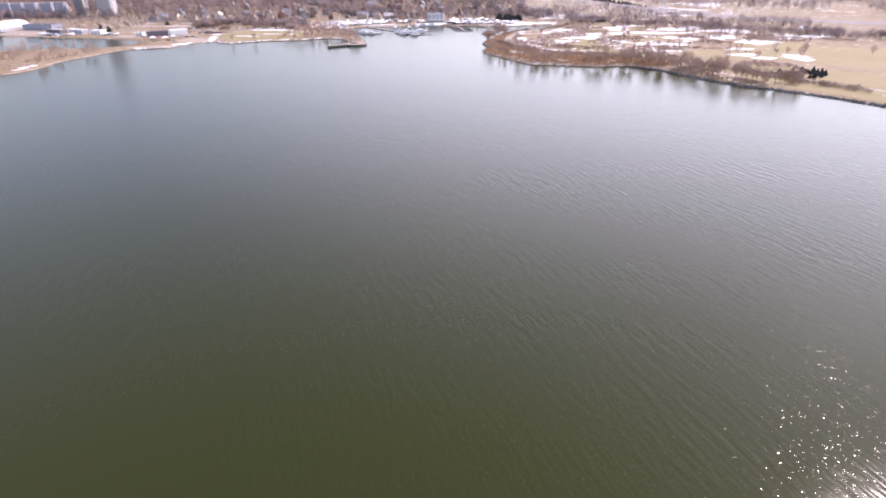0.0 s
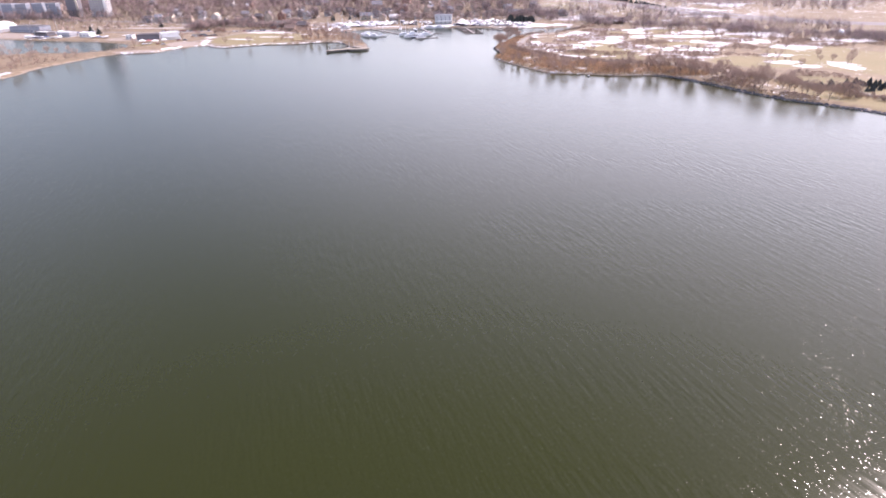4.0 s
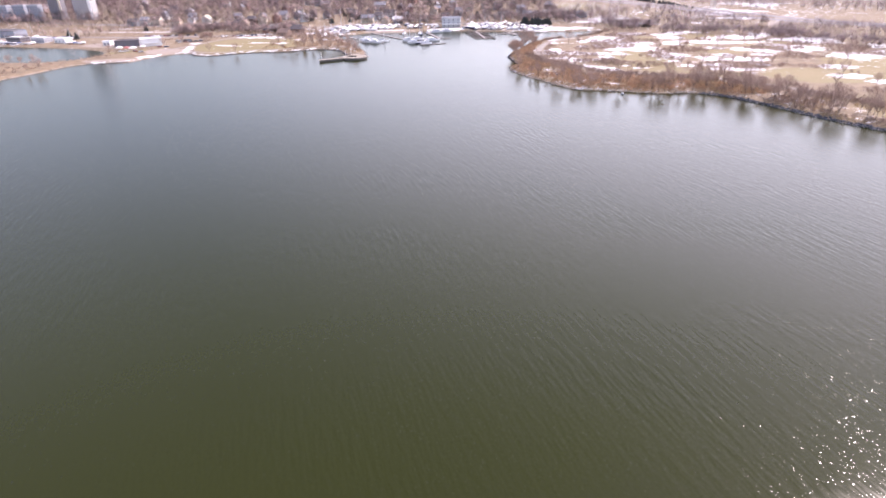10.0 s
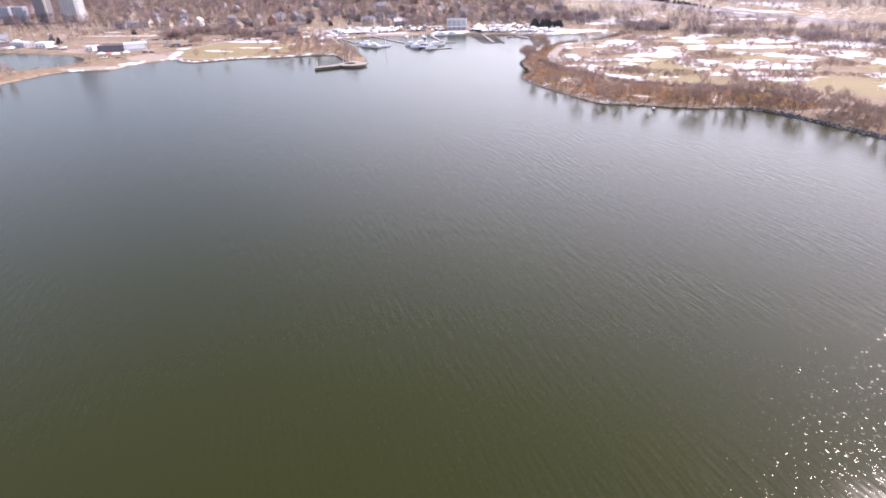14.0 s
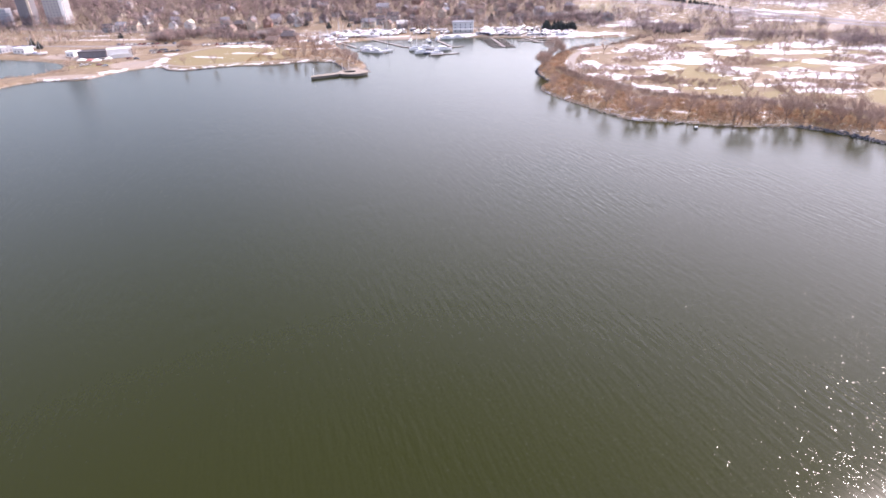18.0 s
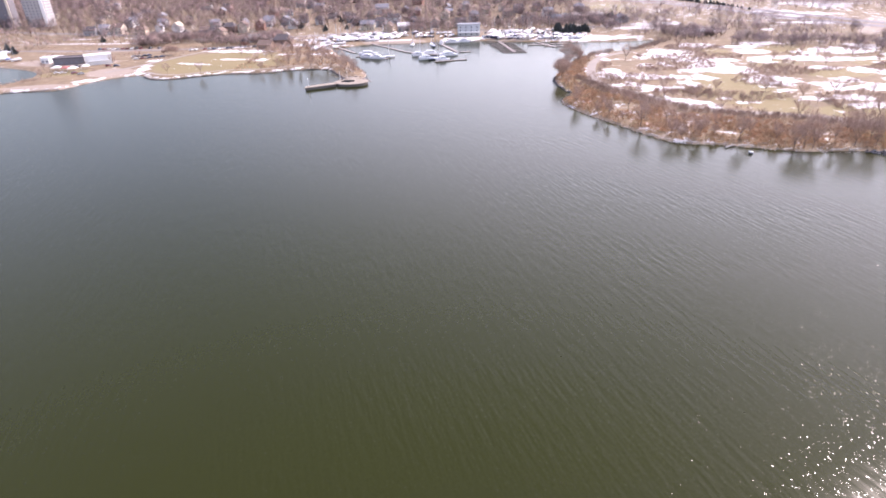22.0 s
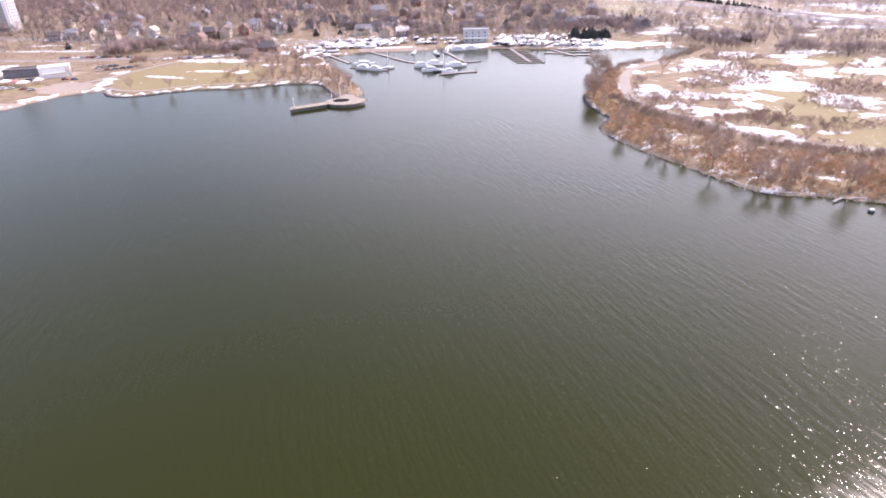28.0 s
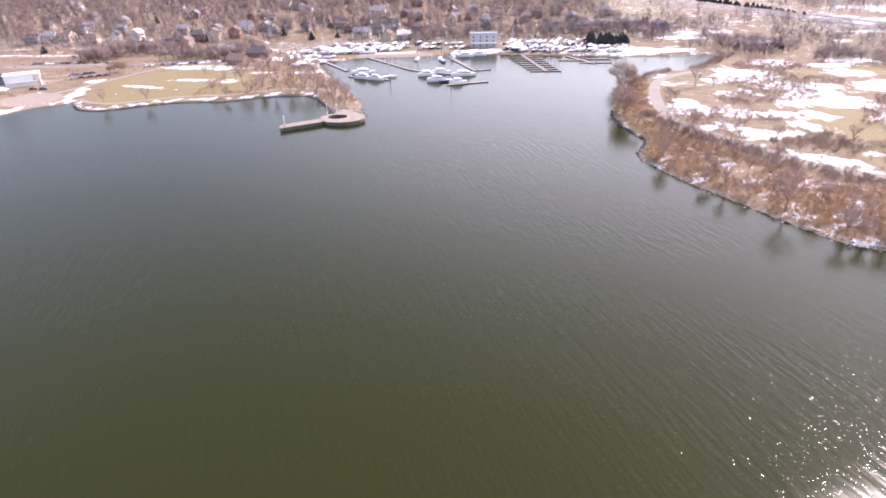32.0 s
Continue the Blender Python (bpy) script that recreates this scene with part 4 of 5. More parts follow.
for x, y in spots(34, -430, 90, 850, 985, lambda x, y, d: (d > 20) & (y > 858 - 0.06 * x), 15):
    if all((x - a) ** 2 + (y - b) ** 2 > (r + 5) ** 2 for a, b, r in KEEP_CLEAR):
        wall, roof = random.choice(("white", "stucco_beige", "white", "siding_tan", "brick_red", "siding_grey")), random.choice(("roof_dark", "roof_brown", "roof_grey"))
        w = random.uniform(8, 12)
        house(x, y, w, w * 0.75, random.choice((5.2, 6, 6.5)), random.choice((-15, 0, 12, 80, 95)), wall, roof,
              TONE[wall] + " house on the wooded street above the lake", hip=random.random() < 0.3)
        KEEP_CLEAR.append((x, y, w * 0.5))


def flat_block(name, x, y, w, d, h, turn, wall, label, category, roof="flat_roof", floors=0, per=0, mesh=None, sides="SEW"):
    t = thing(name, label, category, pose(x, y, ground_at(x, y) - 0.2, 0, 0, turn))
    part("wall", Geo().box(0, 0, 0, w, d, h), M[wall], t)
    rf = part("roof", Geo().box(0, 0, h, w + 0.5, d + 0.5, 0.35), M[roof], t)
    part("parapet", Geo().box(0, -d / 2 - 0.1, h + 0.35, w + 0.4, 0.3, 0.5).box(0, d / 2 + 0.1, h + 0.35, w + 0.4, 0.3, 0.5)
         .box(-w / 2 - 0.1, 0, h + 0.35, 0.3, d + 0.4, 0.5).box(w / 2 + 0.1, 0, h + 0.35, 0.3, d + 0.4, 0.5), M[wall], rf)
    if floors:
        windows(t, w, d, floors, per, mesh or PANE_WIDE, 1.0, (h - 0.6) / floors, sides)
    KEEP_CLEAR.append((x, y, 0.55 * max(w, d) + 3))
    return t


tower = flat_block("apartment_tower", -490, 930, 22, 18, 62, 10, "tower_wall", "tall pale concrete apartment tower with rows of windows", "apartment tower",
                   floors=20, per=6, mesh=PANE_WIDE, sides="SE")
# left end wall darker than the front, strip at the right edge paler
part("side_wall", Geo().box(-11.2, 0, 0, 0.5, 18.6, 61.5), M["tower_side"], tower, "darker end wall")
part("stair_core", Geo().box(8.6, -9.6, 0, 3.6, 1.4, 64), M["white"], tower, "pale full-height edge strip")
part("lift_house", Geo().box(0, 2, 62.4, 9, 8, 4), M["tower_side"], tower)
for x, y, w in [(-640, 930, 15), (-618, 925, 14), (-598, 925, 14), (-578, 930, 14), (-556, 926, 13)]:
    flat_block("apartment_block", x, y, w, 14, 19, 10, "block_wall", "grey-blue mid-rise apartment block in a row", "apartment block", floors=6, per=4, sides="SE")
dark = flat_block("apartment_tower", -529, 932, 15, 14, 31, 8, "dark_brick", "dark brick apartment tower with a pale corner", "apartment tower", floors=10, per=4, sides="SE")
# added beige strip: the sunlit right edge of the tower, put in as colour
part("stair_core", Geo().box(6.4, -7.3, 0, 2.6, 1.2, 32.5), M["stucco_beige"], dark, "pale full-height strip for the sunlit edge")

pav = flat_block("pavilion", -286.5, 678.3, 18, 11, 6.5, 30, "white", "large white flat-roofed waterfront pavilion", "pavilion", roof="white", floors=1, per=5, mesh=PANE_TALL, sides="W")
part("canopy", Geo().box(0, -6.2, 3.0, 14, 1.6, 0.25), M["white"], pav)
shed = flat_block("boathouse", -311, 684, 22, 11, 4.6, 10, "dark_brick", "low dark boathouse beside the white pavilion", "boathouse", roof="roof_dark", floors=1, per=6, sides="SE")
flat_block("kiosk", -334, 690, 7, 6, 3.6, -6, "white", "small white kiosk beside the boathouse", "kiosk", roof="white", floors=1, per=2, sides="S")
flat_block("warehouse", -496, 776, 44, 16, 6, -14, "block_wall", "long low blue-grey warehouse by the lagoon", "warehouse", roof="roof_dark", floors=1, per=12, sides="SE")
flat_block("workshop", -456, 738, 20, 11, 4.5, -18, "roof_dark", "low dark workshop with a snowy white roof", "workshop", roof="white", floors=1, per=5, sides="SE")
flat_block("workshop", -424, 728, 18, 10, 4.5, -18, "siding_grey", "low grey workshop with a white roof", "workshop", roof="white", floors=1, per=5, sides="SE")
flat_block("storage_shed", -398, 722, 14, 9, 4, -18, "white", "white storage shed by the lagoon", "shed", roof="white", floors=1, per=3, sides="S")
hall = thing("arched_hall", "big white arched-roof hall at the lagoon", "hall", pose(-545, 778, ground_at(-545, 778) - 0.2, 0, 0, -14))
arch = [(math.cos(math.pi * i / 14) * 17, 4 + math.sin(math.pi * i / 14) * 7) for i in range(15)]
part("roof", Geo().add([(x, yy, z) for yy in (-22, 22) for x, z in arch], [(i, i + 1, i + 16, i + 15) for i in range(14)]), M["white"], hall)
part("wall", Geo().add([(x, yy, z) for yy in (-21.5, 21.5) for x, z in arch] + [(x, yy, 0) for yy in (-21.5, 21.5) for x in (16.9, -16.9)],
                       [tuple(range(15)) + (31, 30), tuple(range(15, 30)) + (33, 32), (0, 15, 32, 30), (14, 29, 33, 31)]), M["siding_grey"], hall)
part("gate", Geo().box(0, -21.6, 0, 8, 0.3, 4.5), M["roof_dark"], hall)
KEEP_CLEAR.append((-545, 778, 26))

club = flat_block("marina_building", -3, 788, 20, 12, 9.5, -4, "grey_blue_clad", "grey-blue three-storey marina clubhouse with wide windows", "clubhouse",
                  roof="roof_grey", floors=3, per=4, mesh=PANE, sides="SEW")
part("balcony", Geo().box(0, -7, 3.2, 19, 2, 0.25).box(0, -7.9, 3.45, 19, 0.1, 0.9), M["white"], club)
for x, y, w in [(105, 868, 18), (128, 862, 15), (60, 868, 14)]:
    flat_block("store_building", x, y, w, 11, 5, -6, "grey_blue_clad", "low blue-grey commercial building behind the boatyard", "commercial building", floors=1, per=4, sides="SE")


# ---------------------------------------------------------------- jetty, docks
def plank_run(parent, a, b, width, z, material):
    """A deck of cross planks from a to b."""
    a, b = Vector((*a, 0)), Vector((*b, 0))
    d = b - a
    n = max(1, int(d.length / 1.2))
    turn = math.degrees(math.atan2(d.y, d.x))
    me3 = Geo().box(0, 0, 0, d.length / n - 0.06, width, 0.09).mesh("plank", material)
    for i in range(n):
        p = a + d * ((i + 0.5) / n)
        part("plank", me3, None, parent, at=pose(p.x, p.y, z, 0, 0, turn))


def dock(a, b, width=2.4, label="grey weathered floating timber dock"):
    t = thing("floating_dock", label, "dock", pose(a[0], a[1], 0), "marina docks")
    v = (b[0] - a[0], b[1] - a[1])
    ln, turn = math.hypot(*v), math.degrees(math.atan2(v[1], v[0]))
    part("float", Geo().box(v[0] / 2, v[1] / 2, -0.3, ln, width - 0.2, 0.65, turn), M["wood_dark"], t)
    plank_run(t, (0, 0), v, width, 0.37, M["wood_grey"])
    n = max(2, int(ln / 9))
    for i in range(n + 1):
        s = i / n
        nx_, ny_ = -v[1] / ln * (width / 2 + 0.2), v[0] / ln * (width / 2 + 0.2)
        part("mooring_post", Geo().tube((v[0] * s + nx_, v[1] * s + ny_, -2.5), (v[0] * s + nx_, v[1] * s + ny_, 1.9), 0.16, 0.14, 7), M["wood_dark"], t)
    return t


for a, b in [((-119, 748), (-96, 708)), ((-88, 758), (-56, 708)), ((-56, 708), (-40, 692)), ((-31, 657), (-8, 664)), ((-30, 752), (-14, 698)), ((-15, 698), (-4, 701)),
             ((52, 742), (64, 712)), ((44, 727), (58, 724)), ((56, 716), (76, 714)), ((62, 729), (78, 726)), ((-42, 694), (-28, 688)), ((-92, 690), (-66, 676))]:
    dock(a, b)
spine = dock((22, 752), (30, 690), 2.6, "long floating dock spine with empty finger berths")
for i in range(8):
    s = i / 7
    x, y = 23.2 + 6.8 * s, 742 - 51.5 * s
    dock((x - 12 + 2 * s, y + 0.6), (x + 10 - 1 * s, y - 0.8), 1.5, "narrow empty finger dock off the dock spine")

jet = thing("jetty", "grey concrete jetty with an oval end platform", "jetty", pose(0, 0, 0))
deck_out = [(-104.8, 570.0), (-87.5, 579.5), (-89.5, 585.5), (-105.2, 575.6)]
part("deck", Geo().extrude(deck_out, 1.35, 1.65), M["concrete"], jet, "pale concrete walkway slab")
inner = [(-104.4, 570.5), (-87.8, 579.9), (-89.6, 585.0), (-104.8, 575.3)]
part("wall", Geo().extrude(inner, -2.2, 1.35), M["concrete_dark"], jet, "dark sheet-pile wall")
ring, n = Geo(), 40
outer = [(-79.5 + 10.3 * math.cos(2 * math.pi * i / n), 586.0 + 8.6 * math.sin(2 * math.pi * i / n)) for i in range(n)]
hole = [(-82.0 + 4.5 * math.cos(2 * math.pi * i / n), 587.6 + 3.7 * math.sin(2 * math.pi * i / n)) for i in range(n)]
vv = [(x, y, z) for z in (1.70, 1.30) for o in (outer, hole) for x, y in o]
ff = []
for i in range(n):
    j = (i + 1) % n
    ff += [(i, j, n + j, n + i), (2 * n + i, 3 * n + i, 3 * n + j, 2 * n + j), (i, 2 * n + i, 2 * n + j, j), (n + i, n + j, 3 * n + j, 3 * n + i)]
part("oval_platform", ring.add(vv, ff), M["concrete"], jet, "oval pale concrete platform with an open basin")
rim = Geo()
rim.add([(x, y, z) for z in (1.30, -2.2) for x, y in [(-79.5 + (a + 79.5) * 0.97, 586 + (b - 586) * 0.97) for a, b in outer]], [(i, (i + 1) % n, n + (i + 1) % n, n + i) for i in range(n)])
rim.add([(x, y, z) for z in (1.30, -2.2) for x, y in [(-82 + (a + 82) * 1.04, 587.6 + (b - 587.6) * 1.04) for a, b in hole]], [(i, n + i, n + (i + 1) % n, (i + 1) % n) for i in range(n)])
part("platform_wall", rim, M["concrete_dark"], jet)
part("link_slab", Geo().extrude([(-84.5, 592.5), (-76, 592.5), (-77, 601), (-83.5, 602)], 0.2, 1.5), M["concrete"], jet)
lamp = thing("jetty_light", "white navigation light post on the jetty end", "light post", pose(-103, 573.4, 1.65), "jetty posts")
part("post", Geo().tube((0, 0, 0), (0, 0, 4.2), 0.13, 0.1, 8), M["white"], lamp)
part("lantern", Geo().tube((0, 0, 4.2), (0, 0, 4.8), 0.26, 0.2, 10), M["white"], lamp)
part("base", Geo().box(0, 0, 0, 0.8, 0.8, 0.3), M["concrete"], lamp)
for x, y in [(-87.5, 592.0), (-83.2, 592.9)]:
    copy_thing(lamp, pose(x, y, 1.70))


# ---------------------------------------------------------------- boats
def hull_mesh(ln, beam, free, draft, material, name="hull"):
    g = Geo()
    st = 9
    rows = []
    for i in range(st):
        t = i / (st - 1)
        wd = beam / 2 * (0.82 + 0.18 * math.sin(t * math.pi * 0.9)) * (1 - max(0, (t - 0.5) / 0.5) ** 2.2 * 0.97)
        x = ln * (t - 0.5)
        zt = free * (1 + 0.22 * t * t)
        rows.append([(x, -wd, zt), (x, -wd * 0.85, 0.1), (x - 0.02 * ln * t, -wd * 0.2, -draft), (x - 0.02 * ln * t, wd * 0.2, -draft), (x, wd * 0.85, 0.1), (x, wd, zt)])
    v = [p for r in rows for p in r]
    f = [(i * 6 + j, i * 6 + j + 1, i * 6 + j + 7, i * 6 + j + 6) for i in range(st - 1) for j in range(5)]
    f += [(i * 6 + 5, i * 6, i * 6 + 6, i * 6 + 11) for i in range(st - 1)] + [(5, 4, 3, 2, 1, 0)]
    return g.add(v, f).mesh(name, material)


def motor_boat(ln, label, hull="gel"):
    b = ln * 0.33
    t = thing("motor_boat", label, "boat", pose(0, 0, -60), "boats in the marina")
    part("hull", hull_mesh(ln, b, 1.4, 0.4, M[hull]), None, t)
    part("cabin", Geo().box(-ln * 0.02, 0, 1.3, ln * 0.52, b * 0.78, 1.5, 0, 0.84), M["gel"], t)
    part("windscreen", Geo().box(ln * 0.02, 0, 2.0, ln * 0.46, b * 0.755, 0.35, 0, 0.96), M["glass"], t, "dark wrap-round windows")
    part("hardtop", Geo().box(-ln * 0.08, 0, 2.8, ln * 0.38, b * 0.66, 0.5, 0, 0.9), M["gel"], t)
    part("cockpit_cover", Geo().box(-ln * 0.37, 0, 1.35, ln * 0.22, b * 0.74, 0.9, 0, 0.75), M["wrap"], t)
    return t


def sail_boat(ln, label, hull="gel", cover="wrap_blue"):
    b = ln * 0.3
    t = thing("sailing_boat", label, "boat", pose(0, 0, -60), "boats in the marina")
    part("hull", hull_mesh(ln, b, 1.0, 0.5, M[hull]), None, t)
    part("coachroof", Geo().box(0, 0, 1.0, ln * 0.4, b * 0.55, 0.5, 0, 0.85), M["gel"], t)
    part("mast", Geo().tube((ln * 0.08, 0, 1.0), (ln * 0.08, 0, 1.0 + ln * 1.25), 0.2, 0.15, 6), M["alu"], t, "bare aluminium mast")
    part("boom", Geo().tube((ln * 0.08, 0, 2.3), (-ln * 0.32, 0, 2.2), 0.09, 0.07, 6), M["alu"], t)
    part("sail_cover", Geo().tube((ln * 0.06, 0, 2.5), (-ln * 0.30, 0, 2.35), 0.24, 0.14, 7), M[cover], t)
    part("rigging", Geo().tube((ln * 0.08, 0, ln * 1.2), (ln * 0.5, 0, 1.2), 0.02, 0.02, 3).tube((ln * 0.08, 0, ln * 1.2), (-ln * 0.49, 0, 1.0), 0.02, 0.02, 3), M["alu"], t)
    return t


def yard_boat(ln, label, cover, hull="gel", mast=False):
    b = ln * 0.33
    t = thing("stored_boat", label, "boat", pose(0, 0, -60), "boats stored ashore")
    part("hull", hull_mesh(ln, b, 1.1, 0.7, M[hull]), None, t, at=pose(0, 0, 1.3))
    g = Geo()
    v, f = [], []
    for i in range(7):
        u = i / 6
        x, wd = ln * (u - 0.5), b / 2 * 1.03 * (1 - max(0, (u - 0.5) / 0.5) ** 2.2 * 0.95)
        top = 2.5 + 1.5 * math.sin(min(1, u * 1.15 + 0.15) * math.pi) ** 0.7 * 0.8
        v += [(x, -wd, 2.35), (x, -wd * 0.6, 0.4 * 2.4 + 0.6 * top), (x, 0, top), (x, wd * 0.6, 0.4 * 2.4 + 0.6 * top), (x, wd, 2.35)]
    f = [(i * 5 + j, i * 5 + j + 1, i * 5 + j + 6, i * 5 + j + 5) for i in range(6) for j in range(4)] + [(4, 3, 2, 1, 0), (30, 31, 32, 33, 34)]
    part("cover", g.add(v, f), M[cover], t, "taut winter cover")
    part("keel", Geo().box(-ln * 0.05, 0, 0.1, ln * 0.4, 0.3, 0.9), M["keel_red"], t)
    part("cradle", Geo().box(-ln * 0.25, 0, 0, 0.25, b * 0.8, 0.9), M["steel"], t)
    part("cradle", Geo().box(ln * 0.2, 0, 0, 0.25, b * 0.6, 0.9), M["steel"], t)
    if mast:
        part("mast", Geo().tube((ln * 0.08, 0, 2.5), (ln * 0.08, 0, 2.5 + ln * 1.2), 0.19, 0.14, 6), M["alu"], t, "bare aluminium mast")
    return t


def put(src, x, y, z, turn, size=1.0):
    m = pose(x, y, z, 0, 0, turn)
    if size != 1.0:
        t = copy_thing(src, m)
        t.scale = (size, size, size)
        return t
    if src.name not in used:
        used.add(src.name)
        src.matrix_basis = m
        return src
    return copy_thing(src, m)


MB = [motor_boat(12.5, "white motor cruiser moored at a floating dock"), motor_boat(10.5, "white motor boat moored at a floating dock"),
      motor_boat(15, "large white motor yacht moored in the marina")]
SB = [sail_boat(10, "white sailing boat with bare mast moored in the marina"), sail_boat(11.5, "dark-hulled sailing boat with bare mast in the marina", "hull_dark")]
for src, x, y, a in [(MB[2], -84, 699, 10), (MB[0], -82, 683, -25), (MB[1], -74, 678, -20), (SB[0], -67, 684, 15), (MB[0], -35, 693, 12), (MB[1], -44, 687, 15),
                     (MB[0], -37, 670, 10), (SB[1], -30, 668, 16), (MB[2], -21, 684, 12), (SB[0], -43, 696, 100), (MB[1], -25, 662, 14), (MB[0], -18, 752, 5),
                     (MB[1], -27, 748, 80), (SB[0], -36, 745, 90), (SB[1], -34, 735, 95), (SB[0], -52, 745, 80), (MB[1], -8, 755, 0)]:
    put(src, x, y, 0.0, a)
YB = [yard_boat(9, "boat stored ashore under white shrink wrap", "wrap"), yard_boat(11, "large boat stored ashore under white shrink wrap", "wrap"),
      yard_boat(10, "sailing boat stored ashore with its mast up", "wrap", "gel", True), yard_boat(9.5, "dark-hulled boat stored ashore under a white cover", "wrap", "hull_dark"),
      yard_boat(8.5, "boat stored ashore under a blue cover", "wrap_blue"), yard_boat(8, "boat stored ashore under a tan tarpaulin", "wrap_tan"),
      yard_boat(9, "dark-hulled boat stored ashore under a grey tarpaulin", "wrap_grey", "hull_dark", True), yard_boat(10.5, "white boat stored ashore without a cover", "gel", "gel", True)]


def yard(rows):
    for x0, y0, x1, y1, n in rows:
        for i in range(n):
            s = (i + 0.5) / n
            x, y = x0 + (x1 - x0) * s + random.uniform(-0.6, 0.6), y0 + (y1 - y0) * s + random.uniform(-1.2, 1.2)
            if random.random() < 0.93:
                put(random.choices(YB, (5, 4, 3, 2, 1, 3, 2, 4))[0], x, y, ground_at(x, y), random.choice((35, 50, 65, 20)) + random.uniform(-25, 25) + random.choice((0, 180)), random.uniform(0.5, 0.95) if i else 1.0)
            KEEP_CLEAR.append((x, y, 6))


yard([(-142, 752, -112, 752, 10), (-136, 735, -121, 735, 5), (-133, 720, -120, 718, 4), (-138, 768, -84, 768, 19), (-130, 784, -60, 784, 22), (-122, 800, -60, 798, 17),
      (-140, 744, -116, 742, 7), (-124, 776, -64, 776, 14), (-52, 779, -18, 778, 8), (10, 768, 98, 762, 30), (17, 760, 92, 747, 26), (14, 776, 70, 774, 18), (14, 786, 70, 783, 16),
      (18, 797, 78, 795, 12), (-56, 796, -18, 796, 7)])
yard([(-464, 720, -412, 707, 7), (-452, 752, -398, 739, 7), (-385, 708, -366, 702, 3)])

# ---------------------------------------------------------------- lone structures
globe = thing("tank_globe", "white globe-shaped tank on short steel legs", "tank", pose(338, 571, ground_at(338, 571)))
bm = bmesh.new()
bmesh.ops.create_uvsphere(bm, u_segments=20, v_segments=12, radius=2.3)
sphere = bpy.data.meshes.new("globe")
bm.to_mesh(sphere)
bm.free()
sphere.materials.append(M["white"])
sphere.polygons.foreach_set("use_smooth", np.ones(len(sphere.polygons), bool))
part("globe", sphere, None, globe, at=pose(0, 0, 6.2))
for i in range(6):
    a = i * math.pi / 3
    part("leg", Geo().tube((math.cos(a) * 2.1, math.sin(a) * 2.1, -0.2), (math.cos(a) * 2.0, math.sin(a) * 2.0, 6.0), 0.16, 0.16, 6), M["steel"], globe)
part("ladder_rail", Geo().tube((2.4, 0, 0), (2.4, 0, 6.4), 0.06, 0.06, 5), M["steel"], globe)

pylon = thing("lattice_mast", "tall pale steel lattice mast beyond the highway", "mast", pose(321, 890, ground_at(321, 890)))
for sx in (-1, 1):
    for sy in (-1, 1):
        part("leg", Geo().tube((sx * 2.4, sy * 2.4, -0.3), (sx * 0.35, sy * 0.35, 46), 0.2, 0.12, 5), M["alu"], pylon)
for i in range(11):
    z0, z1 = i * 4.1, (i + 1) * 4.1
    r0, r1 = 2.4 - 2.05 * z0 / 46, 2.4 - 2.05 * z1 / 46
    for ax, ay, bx, by in ((-1, -1, 1, -1), (1, -1, 1, 1), (1, 1, -1, 1), (-1, 1, -1, -1)):
        part("brace", Geo().tube((ax * r0, ay * r0, z0), (bx * r1, by * r1, z1), 0.07, 0.07, 4), M["alu"], pylon)
for z in (34, 39, 44):
    part("cross_arm", Geo().box(0, 0, z, 9 - (z - 34) * 0.3, 0.5, 0.35), M["alu"], pylon)


def tent(x, y, w, cloth, label):
    t = thing("canopy_tent", label, "tent", pose(x, y, ground_at(x, y), 0, 0, 15), "tents by the boathouse")
    h = w / 2
    part("canopy", Geo().add([(-h, -h, 2.3), (h, -h, 2.3), (h, h, 2.3), (-h, h, 2.3), (0, 0, 3.6)], [(0, 1, 4), (1, 2, 4), (2, 3, 4), (3, 0, 4)])
         .add([(-h, -h, 2.0), (h, -h, 2.0), (h, h, 2.0), (-h, h, 2.0), (-h, -h, 2.3), (h, -h, 2.3), (h, h, 2.3), (-h, h, 2.3)],
              [(0, 1, 5, 4), (1, 2, 6, 5), (2, 3, 7, 6), (3, 0, 4, 7)]), M[cloth], t)
    for sx in (-1, 1):
        for sy in (-1, 1):
            part("pole", Geo().tube((sx * h * 0.97, sy * h * 0.97, 0), (sx * h * 0.97, sy * h * 0.97, 2.2), 0.05, 0.05, 5), M["alu"], t)
    return t


tent(-297, 652, 5, "cloth_red", "red canopy tent on the waterfront lawn")
tent(-289, 648, 6, "white", "white canopy tent on the waterfront lawn")
tent(-306, 656, 6, "white", "white canopy tent near the boathouse")
tent(-283, 654, 5, "white", "small white canopy tent by the pavilion")

# ---------------------------------------------------------------- cars
def car(paint, label):
    t = thing("car", label, "car", pose(0, 0, -70), "parked cars")
    side = [(-2.2, 0.35), (-2.25, 0.8), (-1.5, 0.95), (1.1, 0.95), (2.1, 0.75), (2.2, 0.4)]
    body = Geo().add([(x, y, z) for y in (-0.87, 0.87) for x, z in side], [tuple(range(5, -1, -1)), tuple(range(6, 12))] + [(i, (i + 1) % 6, 6 + (i + 1) % 6, 6 + i) for i in range(6)])
    part("body", body, M[paint], t)
    part("glasshouse", Geo().box(-0.35, 0, 0.95, 2.7, 1.6, 0.5, 0, 0.78), M["glass"], t, "dark car windows")
    part("roof_panel", Geo().box(-0.35, 0, 1.45, 2.0, 1.22, 0.06), M[paint], t)
    for x in (-1.35, 1.35):
        for y in (-0.8, 0.8):
            part("wheel", Geo().tube((x, y - 0.1, 0.33), (x, y + 0.1, 0.33), 0.33, 0.33, 10), M["rubber"], t)
    return t


